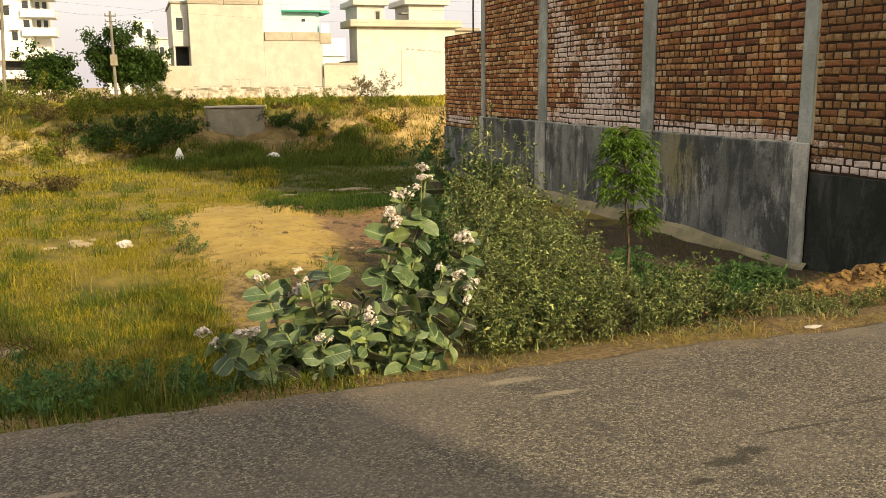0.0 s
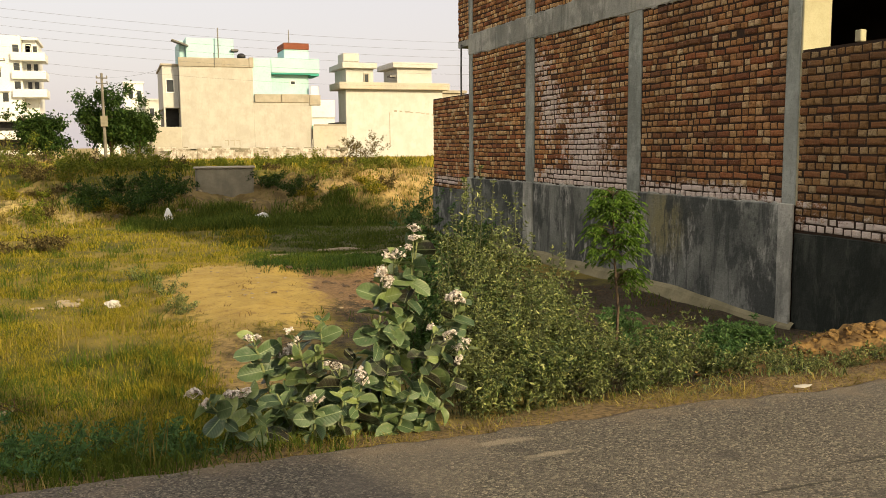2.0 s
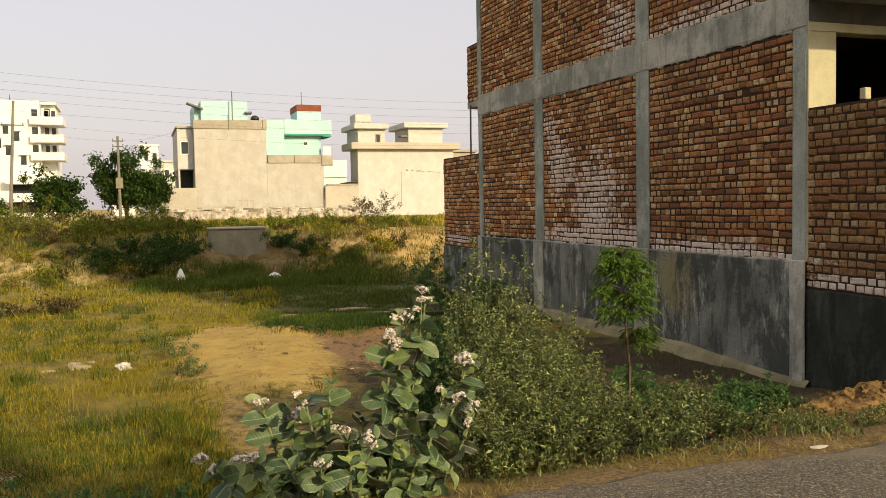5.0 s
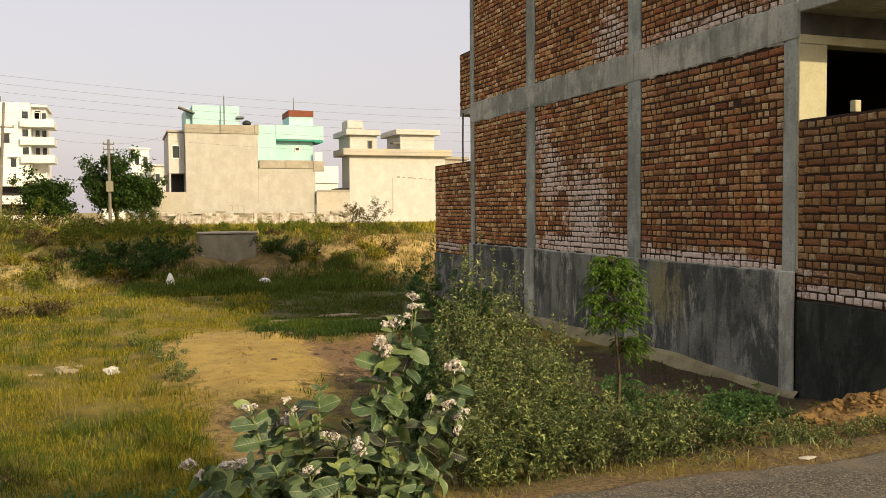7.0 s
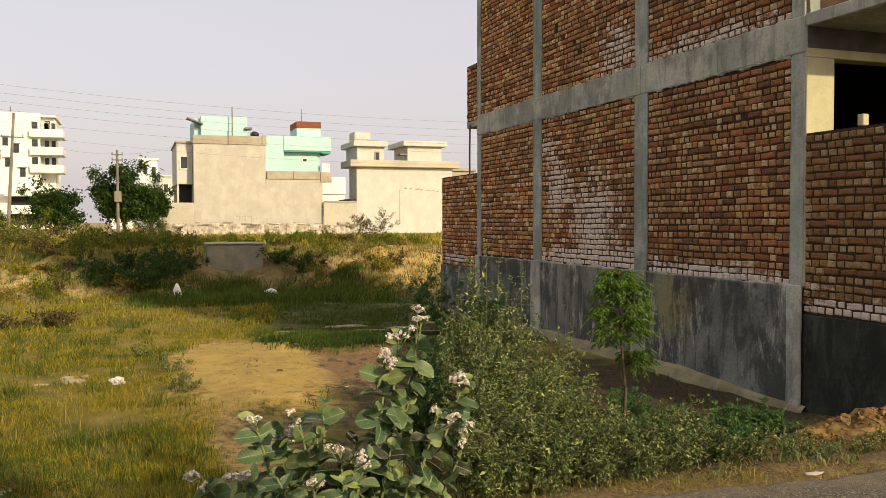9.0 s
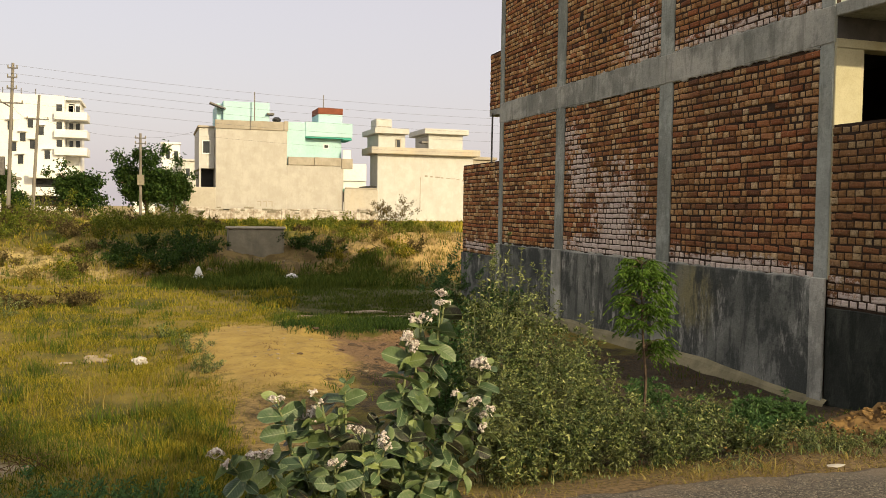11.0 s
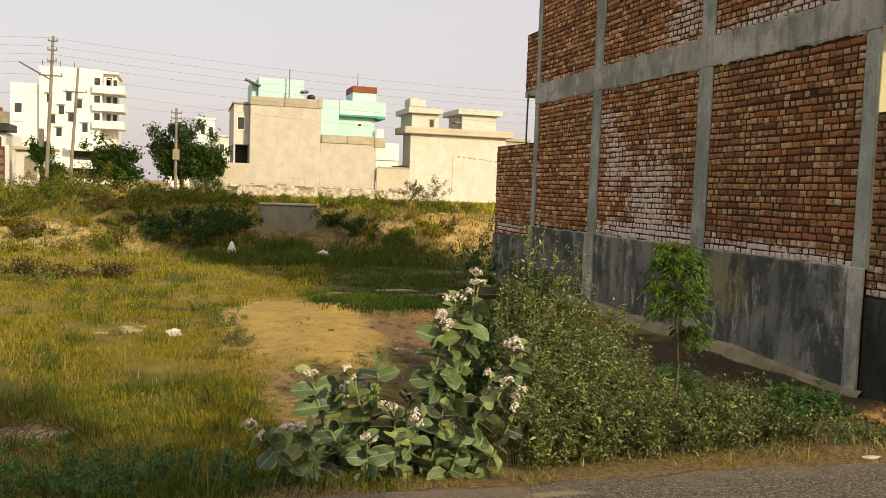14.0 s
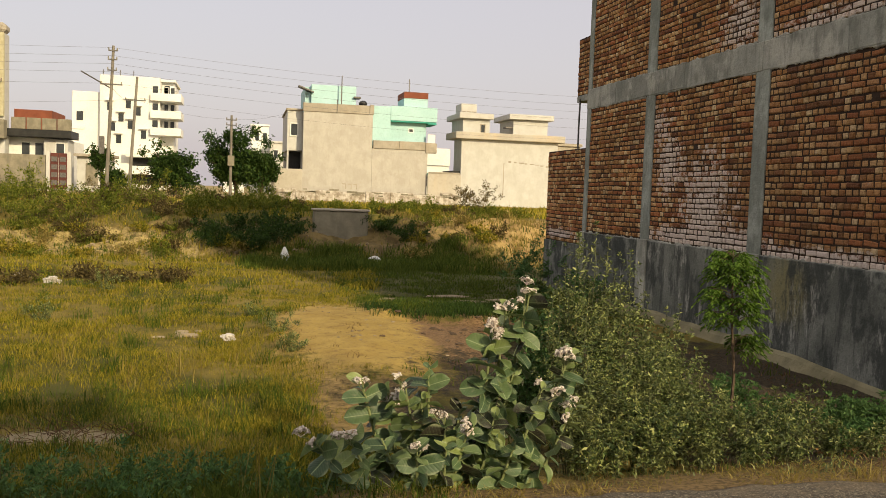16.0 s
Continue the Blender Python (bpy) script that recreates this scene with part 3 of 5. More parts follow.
def window_in(parent, x0, x1, y, z0, z1, frame_mat=None, deep=0.12):
    """A window in a wall that faces the road: frame bars round a dark pane set back between them."""
    w = bit("window", parent, x0, x1, y - 0.02, y + 0.03, z0, z1, M_DARK, 0.0)
    fm = frame_mat or M_WHITE
    for a0, a1, b0, b1 in ((x0, x1, z1 - 0.06, z1 + 0.02), (x0 - 0.05, x1 + 0.05, z0 - 0.08, z0), (x0 - 0.04, x0 + 0.03, z0, z1), (x1 - 0.03, x1 + 0.04, z0, z1)):
        bit("frame", w, a0, a1, y - 0.07, y + 0.01, b0, b1, fm, 0.0)
    bit("pane", w, x0 + 0.03, x1 - 0.03, y - 0.035, y - 0.025, z0, z1 - 0.06, M_GLASS, 0.0)
    return w


tan = thing("tan_house", (2.0, 60.0, 0.8), "two-storey house with bare tan side wall and aqua upper rooms", "house")
bit("wall", tan, -2.85, 2.42, 59, 70, 0.6, 7.45, M_TAN)
bit("wall", tan, 2.424, 6.8, 59.01, 70, 0.6, 4.9, M_TAN)
for x0, x1, z0, z1 in ((-2.9, -0.35, 7.45, 8.1), (-0.33, 2.15, 7.45, 8.12), (2.17, 2.5, 7.45, 8.2), (2.5, 4.5, 4.9, 5.52), (4.52, 6.6, 4.9, 5.54), (6.62, 7.5, 4.7, 5.5)):
    bit("parapet", tan, x0, x1, 58.93, 59.18, z0, z1, M_COPING, 0.03)
up = bit("upper_room", tan, 2.45, 3.85, 59.3, 68, 5.0, 8.2, M_AQUA, label="aqua painted upper room")
bit("upper_room", tan, 3.85, 6.8, 59.9, 68, 5.0, 7.15, M_AQUA)
bit("canopy", tan, 3.85, 7.53, 59.25, 68, 7.15, 8.25, M_AQUA, label="deep aqua roof fascia")
bit("canopy", tan, 3.86, 7.45, 59.3, 60.4, 7.03, 7.15, M_AQUA_DEEP)
bit("canopy", tan, 6.82, 7.5, 59.3, 62, 6.95, 7.1, M_AQUA_DEEP)
window_in(tan, 5.4, 5.75, 59.9, 6.35, 6.62, M_WHITE)
bit("balcony_rail", tan, 6.85, 7.45, 59.4, 59.5, 5.5, 6.2, M_WHITE, 0.0)
bit("tank_tower", tan, 4.91, 6.79, 59.6, 62.5, 8.25, 8.94, M_AQUA)
bit("water_tank", tan, 4.88, 6.82, 59.55, 62.5, 8.94, 9.42, M_RUST, label="brick-red roof tank")
bit("stair_room", tan, -2.2, 1.27, 60.5, 66, 7.4, 9.68, M_AQUA, label="aqua stair room on the roof")
bit("stair_room", tan, -2.66, -2.2, 60.9, 66, 7.4, 9.5, M_AQUA)
cano = bmesh.new()
box(-3.2, -1.95, 60.0, 61.0, 9.0, 9.1, 0, cano)
bmesh.ops.rotate(cano, cent=(-2.6, 60.5, 9.2), matrix=Matrix.Rotation(radians(20), 3, "Y"), verts=cano.verts)
bmesh.ops.translate(cano, vec=(0, 0, 0.2), verts=cano.verts)
part("awning", cano, M_STEEL, tan, "small slanting awning")
bit("awning", tan, 1.05, 1.6, 60.2, 61.2, 8.75, 8.9, M_STEEL)
bit("annex", tan, -4.0, -2.86, 60, 68, 4.5, 7.55, M_CREAM, label="narrow cream annex on a post")
bit("annex", tan, -3.9, -2.86, 61.5, 68, 0.6, 4.5, M_DARK)
bit("annex_roof", tan, -4.1, -2.8, 59.85, 68, 7.55, 7.7, M_COPING)
window_in(tan, -3.74, -3.2, 60, 5.66, 6.6)
bit("post", tan, -3.98, -3.85, 60, 60.2, 0.6, 4.5, M_CREAM, 0)
part("roof_pipe", tube([(0.08, 60, 8.0), (0.08, 60, 10.4)], [0.05, 0.04]), M_STEEL, tan)
part("roof_pipe", tube([(5.36, 60, 9.4), (5.36, 60, 10.45)], [0.035, 0.03]), M_STEEL, tan)
part("roof_pipe", tube([(-0.35, 58.95, 7.4), (-0.35, 58.95, 8.45)], [0.03, 0.03]), M_STEEL, tan)
tank = bmesh.new()
bmesh.ops.create_uvsphere(tank, u_segments=14, v_segments=9, radius=0.33)
bmesh.ops.scale(tank, vec=(1, 1, 0.75), verts=tank.verts)
bmesh.ops.translate(tank, vec=(1.7, 59.6, 8.3), verts=tank.verts)
part("small_tank", tank, M_BLACK, tan, "small black plastic tank")
for n in range(3):          # painted marks on the wall
    bit("painted_mark", tan, 0.2 + 0.42 * n, 0.5 + 0.42 * n, 58.985, 59.0, 2.05, 2.12, M_COPING, 0)
    bit("painted_mark", tan, 0.44 + 0.42 * n, 0.5 + 0.42 * n, 58.983, 59.0, 1.7, 2.1, M_COPING, 0)

yard = thing("boundary_wall", (2.0, 58.7, 0.8), "plastered boundary wall with a flaking whitewashed foot", "wall")
bit("wall", yard, -5.15, -2.86, 58.7, 58.92, 0.5, 3.08, M_TAN_PALE)
bit("wall", yard, 6.81, 9.48, 58.7, 58.92, 0.5, 3.15, M_TAN_PALE)
bit("coping", yard, 6.9, 9.4, 58.66, 58.96, 3.15, 3.27, M_COPING, 0.02)
x = -5.18
while x < 9.4:
    w = random.uniform(0.9, 2.2)
    bit("foot", yard, x, min(x + w, 9.5), 58.5 + random.uniform(0, 0.05), 58.69, 0.5, 1.5 + random.uniform(-0.12, 0.16), M_WHITEWASH, 0.03)
    for k in range(3):
        a = x + w * random.uniform(0.0, 0.7)
        h = 1.42 + random.uniform(-0.3, 0.16)
        bit("stain", yard, a, min(a + random.uniform(0.25, 0.8), 9.4), 58.46, 58.5, h, h + random.uniform(0.04, 0.13), M_GREY, 0)
    x += w + 0.01

cream = thing("cream_house", (13.5, 60.0, 0.8), "single-storey cream house with two small roof rooms", "house")
bit("wall", cream, 9.5, 17.5, 59, 61.5, 0.5, 5.97, M_CREAM)
bit("roof_slab", cream, 8.9, 17.95, 58.5, 62, 5.97, 6.5, M_TAN_PALE, 0.04)
for x0, x1, r0, r1, z in ((9.6, 11.8, 9.23, 12.02, 7.58), (13.75, 16.65, 13.3, 17.03, 7.7)):
    bit("roof_room", cream, x0, x1, 59.2, 63, 6.5, z, M_CREAM)
    bit("roof_slab", cream, r0, r1, 58.8, 63.4, z, z + 0.42, M_CREAM, 0.03)
bit("water_tank", cream, 9.4, 10.69, 59.2, 61, 8.0, 8.75, M_CREAM, 0.05)
for n in range(3):
    bit("tank_vent", cream, 9.5 + 0.4 * n, 9.8 + 0.4 * n, 59.17, 59.2, 8.1, 8.16, M_COPING, 0)
window_in(cream, 11.05, 11.4, 59.2, 6.55, 7.2, M_COPING)
bit("shade", cream, 13.2, 13.75, 59.3, 60.2, 7.0, 7.12, M_STEEL, 0)
bit("joint", cream, 13.0, 13.06, 58.985, 59.0, 1.5, 4.2, M_COPING, 0)
for n in range(9):
    bit("stain", cream, 13.4 + 0.45 * n, 13.4 + 0.45 * n + random.uniform(0.15, 0.4), 58.987, 59.0, 4.3 - 0.04 * n + random.uniform(-0.06, 0.06), 4.38 - 0.04 * n, M_COPING, 0)
bit("side_balcony", cream, 8.95, 9.5, 59.2, 63, 3.3, 3.45, M_DARK, 0)

back = thing("white_house", (9.5, 78.0, 0.8), "far white house between the two larger ones", "house")
bit("wall", back, 7.0, 13.0, 78, 84, 0.6, 4.4, M_WHITE)
bit("parapet", back, 7.0, 9.2, 77.8, 78, 4.4, 5.2, M_WHITE)
bit("parapet", back, 10.4, 13.0, 77.8, 78, 4.4, 6.1, M_WHITE)
bit("awning", back, 7.4, 11.2, 77.0, 78, 3.3, 3.6, M_AQUA_DEEP)
bit("opening", back, 7.2, 12.0, 77.9, 78, 2.3, 3.3, M_DARK, 0)
window_in(back, 8.0, 8.9, 78, 3.7, 4.2)

# ---- apartment block and houses beyond the poles ----
flats = thing("apartment_building", (-24, 134, 1.0), "white five-storey apartment block with stacked corner balconies", "building")
bit("wall", flats, -28.2, -19.7, 130, 142, 0.6, 17.4, M_WHITE, 0.05)
bit("wall", flats, -32.2, -28.2, 131, 142, 0.6, 14.9, M_WHITE, 0.05)
bit("wall", flats, -34.5, -32.2, 132, 142, 0.6, 9.6, M_WHITE, 0.05)
bit("bay", flats, -19.7, -17.9, 132.5, 142, 0.6, 17.0, M_WHITE, 0.05)
bit("roof", flats, -20.2, -17.6, 131.5, 142, 17.0, 17.35, M_WHITE, 0.03)
for z in (13.9, 11.35, 8.8):
    b = bit("balcony", flats, -21.0, -16.6, 129.2, 135, z, z + 0.28, M_WHITE, 0.03)
    bit("parapet", b, -21.0, -16.6, 129.2, 129.4, z + 0.28, z + 1.15, M_WHITE, 0.02)
    bit("parapet", b, -16.8, -16.6, 129.4, 135, z + 0.28, z + 1.15, M_WHITE, 0.02)
    for x in (-19.3, -18.4):
        window_in(flats, x, x + 0.62, 132.5, z + 1.2, z + 2.4)
    window_in(flats, -20.8, -19.95, 130, z + 1.2, z + 2.3)
window_in(flats, -19.3, -18.5, 132.5, 15.3, 16.6)
for z in (5.4, 2.9):
    b = bit("balcony", flats, -24.2, -18.4, 127.8, 130, z, z + 0.3, M_WHITE, 0.03)
    bit("parapet", b, -24.2, -18.4, 127.8, 128, z + 0.3, z + 1.2, M_WHITE, 0.02)
    bit("opening", flats, -23.8, -18.9, 129.96, 130.0, z - 1.5, z - 0.05, M_DARK, 0)
for x, z in ((-27.2, 12.2), (-25.6, 10.6), (-24.3, 9.6), (-24.6, 12.6), (-23.2, 11.6), (-22.4, 8.2), (-26.8, 9.2), (-25.9, 7.4)):
    w = window_in(flats, x, x + 0.8, 130, z, z + 1.3)
    bit("hood", w, x - 0.2, x + 1.0, 129.4, 130, z + 1.4, z + 1.5, M_WHITE, 0)
window_in(flats, -31.6, -30.6, 131, 10.6, 12.0)
bit("parapet", flats, -32.6, -30.4, 130.8, 131, 9.3, 9.9, M_WHITE)
for x in (-27.9, -25.5, -23.6):
    part("roof_pipe", tube([(x, 131, 17.3), (x, 131, 18.3)], [0.07, 0.06]), M_STEEL, flats)

for n, (x0, x1, y, z, m) in enumerate(((-6.3, -3.9, 120, 10.3, M_WHITE), (-3.9, -0.9, 112, 7.6, M_CREAM), (-10.0, -7.2, 118, 5.4, M_WHITE), (-40, -33, 125, 7.2, M_CREAM), (18.5, 21.0, 63, 6.0, M_COPING))):
    h = thing("distant_house", ((x0 + x1) / 2, y, 0.8), "small pale house far behind the plot", "house", "distant houses")
    bit("wall", h, x0, x1, y, y + 8, 0.5, z, m, 0.04)
    bit("roof", h, x0 - 0.15, x1 + 0.15, y - 0.2, y + 8, z, z + 0.25, m, 0.03)
    for k in range(2):
        window_in(h, x0 + 0.5 + 1.1 * k, x0 + 1.1 + 1.1 * k, y, z - 2.0, z - 0.9)

left = thing("balcony_house", (-25, 76, 0.8), "white house with a dark roof edge and maroon gate", "house")
bit("wall", left, -30, -22.9, 76, 86, 0.5, 5.3, M_WHITE)
bit("porch", left, -24.4, -22.4, 75.2, 78, 0.5, 5.2, M_CREAM)
bit("roof_edge", left, -30, -22.0, 74.3, 78, 5.3, 5.95, M_DARK, 0.03, "black painted roof edge")
for n in range(4):
    bit("parapet", left, -26.9 + 1.25 * n, -25.75 + 1.25 * n, 74.4, 74.6, 5.95, 6.95, M_GREY, 0.03)
bit("roof_room", left, -27.5, -24.3, 78, 84, 5.95, 7.9, M_RUST, label="brick-red roof room")
for x in (-26.4, -25.3, -23.4):
    window_in(left, x, x + 0.7, 76 if x < -24.5 else 75.2, 3.6, 4.9)
tall = thing("yellow_house", (-30, 74, 0.8), "tall ochre house front with a rounded top", "house")
bit("wall", tall, -36, -27.3, 74, 75.5, 0.5, 14.0, M_CREAM, 0.05)
bit("crown", tall, -36, -27.2, 73.8, 75.5, 14.0, 14.9, M_COPING, 0.3)
bit("column", tall, -27.8, -27.3, 73.6, 74, 6.9, 14.0, M_YELLOW, 0.04)
bit("balcony", tall, -36, -27.1, 72.9, 74, 5.0, 6.6, M_GREY, 0.04)
bit("opening", tall, -29.6, -28.0, 73.95, 74, 8.2, 13.0, M_DARK, 0)
bit("hood", tall, -29.9, -27.4, 73.2, 74, 9.8, 10.1, M_COPING, 0.03)
street = thing("boundary_wall", (-27, 70, 0.8), "grey plastered boundary wall beside a maroon gate", "wall")
bit("wall", street, -45, -23.2, 70, 70.25, 0.5, 3.65, M_GREY, 0.02)
for x in (-23.15, -21.5):
    bit("gate_post", street, x, x + 0.3, 69.9, 70.3, 0.5, 4.0, M_CREAM, 0.02)
gate = thing("metal_gate", (-22.2, 70.1, 0.8), "closed maroon sheet-metal gate", "gate")
for n in range(2):
    leaf = bit("gate_panel", gate, -22.83 + 0.66 * n, -22.2 + 0.66 * n, 70.05, 70.1, 0.9, 3.85, M_MAROON, 0.01)
    for j in range(4):
        bit("slat", leaf, -22.75 + 0.66 * n, -22.28 + 0.66 * n, 70.0, 70.05, 1.2 + 0.65 * j, 1.6 + 0.65 * j, M_STEEL, 0)
lodge = thing("gate_lodge", (-20, 72, 0.8), "low cream lodge behind the gate", "house")
bit("wall", lodge, -21.1, -18.6, 72, 76, 0.5, 3.7, M_CREAM)
bit("roof", lodge, -21.3, -18.2, 71.5, 76, 3.7, 3.95, M_COPING)
bit("opening", lodge, -20.4, -19.4, 71.97, 72, 1.2, 3.2, M_GREY, 0)

# an unseen house added across the road, behind the eye: its roof line shades the road and the near edge of the plot
over = thing("unseen_shade_house", (-4, -20, 0.0), "unseen plain plastered house across the road, added to cast shade", "house")
bit("wall", over, -30, -0.75, -26, -16, -0.3, 5.95, M_TAN)
bit("parapet", over, -30, -8.6, -16.4, -16.1, 5.95, 6.35, M_TAN)
# block added on the roof only to cast one shade patch on the grass
bit("roof_room", over, -1.8, -0.9, -18, -16.4, 5.95, 7.0, M_TAN)

# ---- poles and lines ----
def pole(x, y, z0, z1, lean, arms, label):
    ob = thing("utility_pole", (x, y, z0), label, "pole", "poles along the lane")
    part("post", tube([(x, y, z0 - 0.3), (x + lean, y, z1)], [0.115, 0.075], 8), M_POLE, ob)
    for z, w in arms:
        px = x + lean * (z - z0) / (z1 - z0)
        a = bit("cross_arm", ob, px - w / 2, px + w / 2, y - 0.12, y - 0.04, z, z + 0.07, M_STEEL, 0)
        for s in (-0.45, 0.0, 0.45):
            part("insulator", tube([(px + s * w, y - 0.08, z + 0.07), (px + s * w, y - 0.08, z + 0.2)], [0.04, 0.03], 6), M_GREY, a)
    return ob


pa = pole(-14.81, 45, 0.66, 9.32, 0.34, ((9.0, 0.5), (8.5, 0.5), (7.9, 0.5), (7.1, 1.2)), "tall concrete utility pole with a switch box")
bit("switch_box", pa, -15.15, -14.9, 44.75, 45.0, 3.2, 4.2, M_STEEL, 0.01, "small steel switch box")
part("stay", tube([(-16.2, 45, 7.8), (-14.55, 45, 6.9)], [0.04, 0.04], 6), M_STEEL, pa)
pole(-14.45, 52, 0.75, 8.45, 0.47, ((6.9, 1.3),), "leaning concrete utility pole with one cross arm")
pc = pole(-8.04, 54, 0.8, 6.46, 0.0, ((6.1, 0.7), (5.75, 0.7)), "short concrete pole with a grey meter box")
bit("meter_box", pc, -8.25, -7.8, 53.75, 53.95, 3.0, 3.7, M_GREY, 0.02)


def cable(points, sag, r=0.0075):
    a, b = Vector(points[0]), Vector(points[1])
    ps = [a.lerp(b, t / 24) - Vector((0, 0, sag * 4 * (t / 24) * (1 - t / 24))) for t in range(25)]
    ob = part("overhead_cable", tube(ps, [r] * 25, 4), M_WIRE, None)
    return tagged(ob, "thin grey overhead power cable strung between poles", "cable", "overhead cables")


for z, z2, s in ((9.2, 9.9, 0.9), (8.75, 9.3, 0.9), (8.3, 8.8, 0.9), (7.85, 8.25, 0.9), (7.2, 7.6, 0.85)):
    cable([(-14.5, 44.9, z), (42, 50, z2)], s * 1.3)
    cable([(-14.5, 44.9, z), (-62, 42, z - 0.3)], s * 0.7)
cable([(-14.6, 44.9, 7.1), (-14.0, 51.9, 7.0)], 0.4)
cable([(-14.0, 52, 7.0), (-62, 60, 6.4)], 0.7)
cable([(-14.0, 52, 7.0), (-8.05, 54, 6.2)], 0.3)
cable([(-8.05, 54, 6.2), (-3.6, 60, 7.5)], 0.25)
cable([(-14.0, 52, 7.1), (44, 62, 8.4)], 1.6)

# ---- plants ----
def leaf_material(name, tones, rough=0.6, island=True, scale=1.5, gloss=0.08, thin=0.35):
    k = Nodes(name, rough)
    k.p.inputs["Specular IOR Level"].default_value = gloss
    c = k.ramp(k.random(island), tones)
    c = k.mix(k.math("MULTIPLY", k.step(k.noise(scale, 3), 0.4, 0.65), 0.4), c, [v * 0.55 for v in tones[-1][1]])
    k.done(c)
    shine = k.t.nodes.new("ShaderNodeBsdfTranslucent")
    k.t.links.new(c, shine.inputs[0])
    both = k.t.nodes.new("ShaderNodeMixShader")
    both.inputs[0].default_value = thin
    k.t.links.new(k.p.outputs[0], both.inputs[1]), k.t.links.new(shine.outputs[0], both.inputs[2])
    k.t.links.new(both.outputs[0], k.t.nodes["Material Output"].inputs[0])
    return k.m


M_GRASS = leaf_material("meadow_grass", [(0.0, (0.045, 0.062, 0.008)), (0.3, (0.14, 0.146, 0.012)), (0.65, (0.28, 0.242, 0.022)), (1.0, (0.45, 0.355, 0.055))], 0.7)
M_GREEN = leaf_material("green_grass", [(0.0, (0.035, 0.065, 0.010)), (0.5, (0.075, 0.115, 0.016)), (1.0, (0.15, 0.175, 0.03))], 0.7)
M_STRAW = leaf_material("straw", [(0.0, (0.15, 0.11, 0.03)), (0.4, (0.29, 0.22, 0.06)), (0.8, (0.42, 0.33, 0.11)), (1.0, (0.16, 0.15, 0.035))], 0.8)
M_TWIG = leaf_material("dry_twigs", [(0.0, (0.06, 0.035, 0.02)), (0.6, (0.13, 0.075, 0.04)), (1.0, (0.22, 0.14, 0.07))], 0.9)
M_WEED = leaf_material("weed_leaves", [(0.0, (0.015, 0.03, 0.010)), (0.35, (0.06, 0.098, 0.027)), (0.7, (0.165, 0.205, 0.055)), (1.0, (0.36, 0.38, 0.14))], 0.5, True, 3.0, 0.35, 0.14)
M_BLUISH = leaf_material("bluish_leaves", [(0.0, (0.045, 0.095, 0.035)), (0.6, (0.09, 0.18, 0.06)), (1.0, (0.15, 0.25, 0.08))], 0.5)
M_SAPLING = leaf_material("sapling_leaves", [(0.0, (0.04, 0.09, 0.012)), (0.5, (0.085, 0.16, 0.02)), (1.0, (0.16, 0.25, 0.045))], 0.5)
M_TREE = leaf_material("tree_leaves", [(0.0, (0.014, 0.034, 0.009)), (0.5, (0.035, 0.072, 0.016)), (1.0, (0.08, 0.13, 0.028))], 0.5, True, 0.5)
M_SCRUB = leaf_material("scrub_leaves", [(0.0, (0.06, 0.09, 0.012)), (0.5, (0.13, 0.165, 0.02)), (1.0, (0.26, 0.26, 0.045))], 0.65, True, 0.5)
M_DRYSCRUB = leaf_material("dry_scrub", [(0.0, (0.05, 0.04, 0.018)), (0.5, (0.11, 0.085, 0.035)), (1.0, (0.19, 0.15, 0.06))], 0.8, True, 0.5)
M_STEM = plain("green_stem", (0.085, 0.10, 0.04), (0.06, 0.065, 0.028), 12, 0.7)


def fast(name, V, F, material, parent=None, label="", origin=None):
    """A mesh from numpy arrays of corners (n, 3) and faces (m, k)."""
    me = bpy.data.meshes.new(name)
    V = np.asarray(V, float)
    if parent is not None:
        up, shift = parent, Vector()
        while up is not None:
            shift, up = shift + up.location, up.parent
        V = V - np.array(shift)
    F = np.asarray(F, int)
    me.vertices.add(len(V)), me.loops.add(F.size), me.polygons.add(len(F))
    me.vertices.foreach_set("co", V.ravel())
    me.loops.foreach_set("vertex_index", F.ravel())
    me.polygons.foreach_set("loop_start", np.arange(len(F)) * F.shape[1])
    me.materials.append(material)
    me.update(calc_edges=True)
    ob = new(name, me)
    if parent is not None:
        ob.parent = parent
    if label:
        ob["label"] = label
    return ob


def leaf_cloud(P, D, L, W, rng, fold=0.25):
    """Folded leaves at points P along directions D, of lengths L and widths W."""
    n = len(P)
    D = D / (np.linalg.norm(D, axis=1, keepdims=True) + 1e-9)
    S = np.cross(D, rng.normal(size=(n, 3)) * 0.5 + [0, 0, 1.0])
    S /= np.linalg.norm(S, axis=1, keepdims=True) + 1e-9
    N = np.cross(S, D)
    L, W = L[:, None], W[:, None]
    mid = P + D * L * 0.45 + N * L * 0.06
    V = np.stack([P, mid + S * W / 2 + N * W * fold, P + D * L - N * L * 0.05, mid - S * W / 2 + N * W * fold], 1).reshape(-1, 3)
    b = np.arange(n)[:, None] * 4
    return V, np.concatenate([b + [0, 1, 2], b + [0, 2, 3]], 0)


gz = np.vectorize(ground_z)


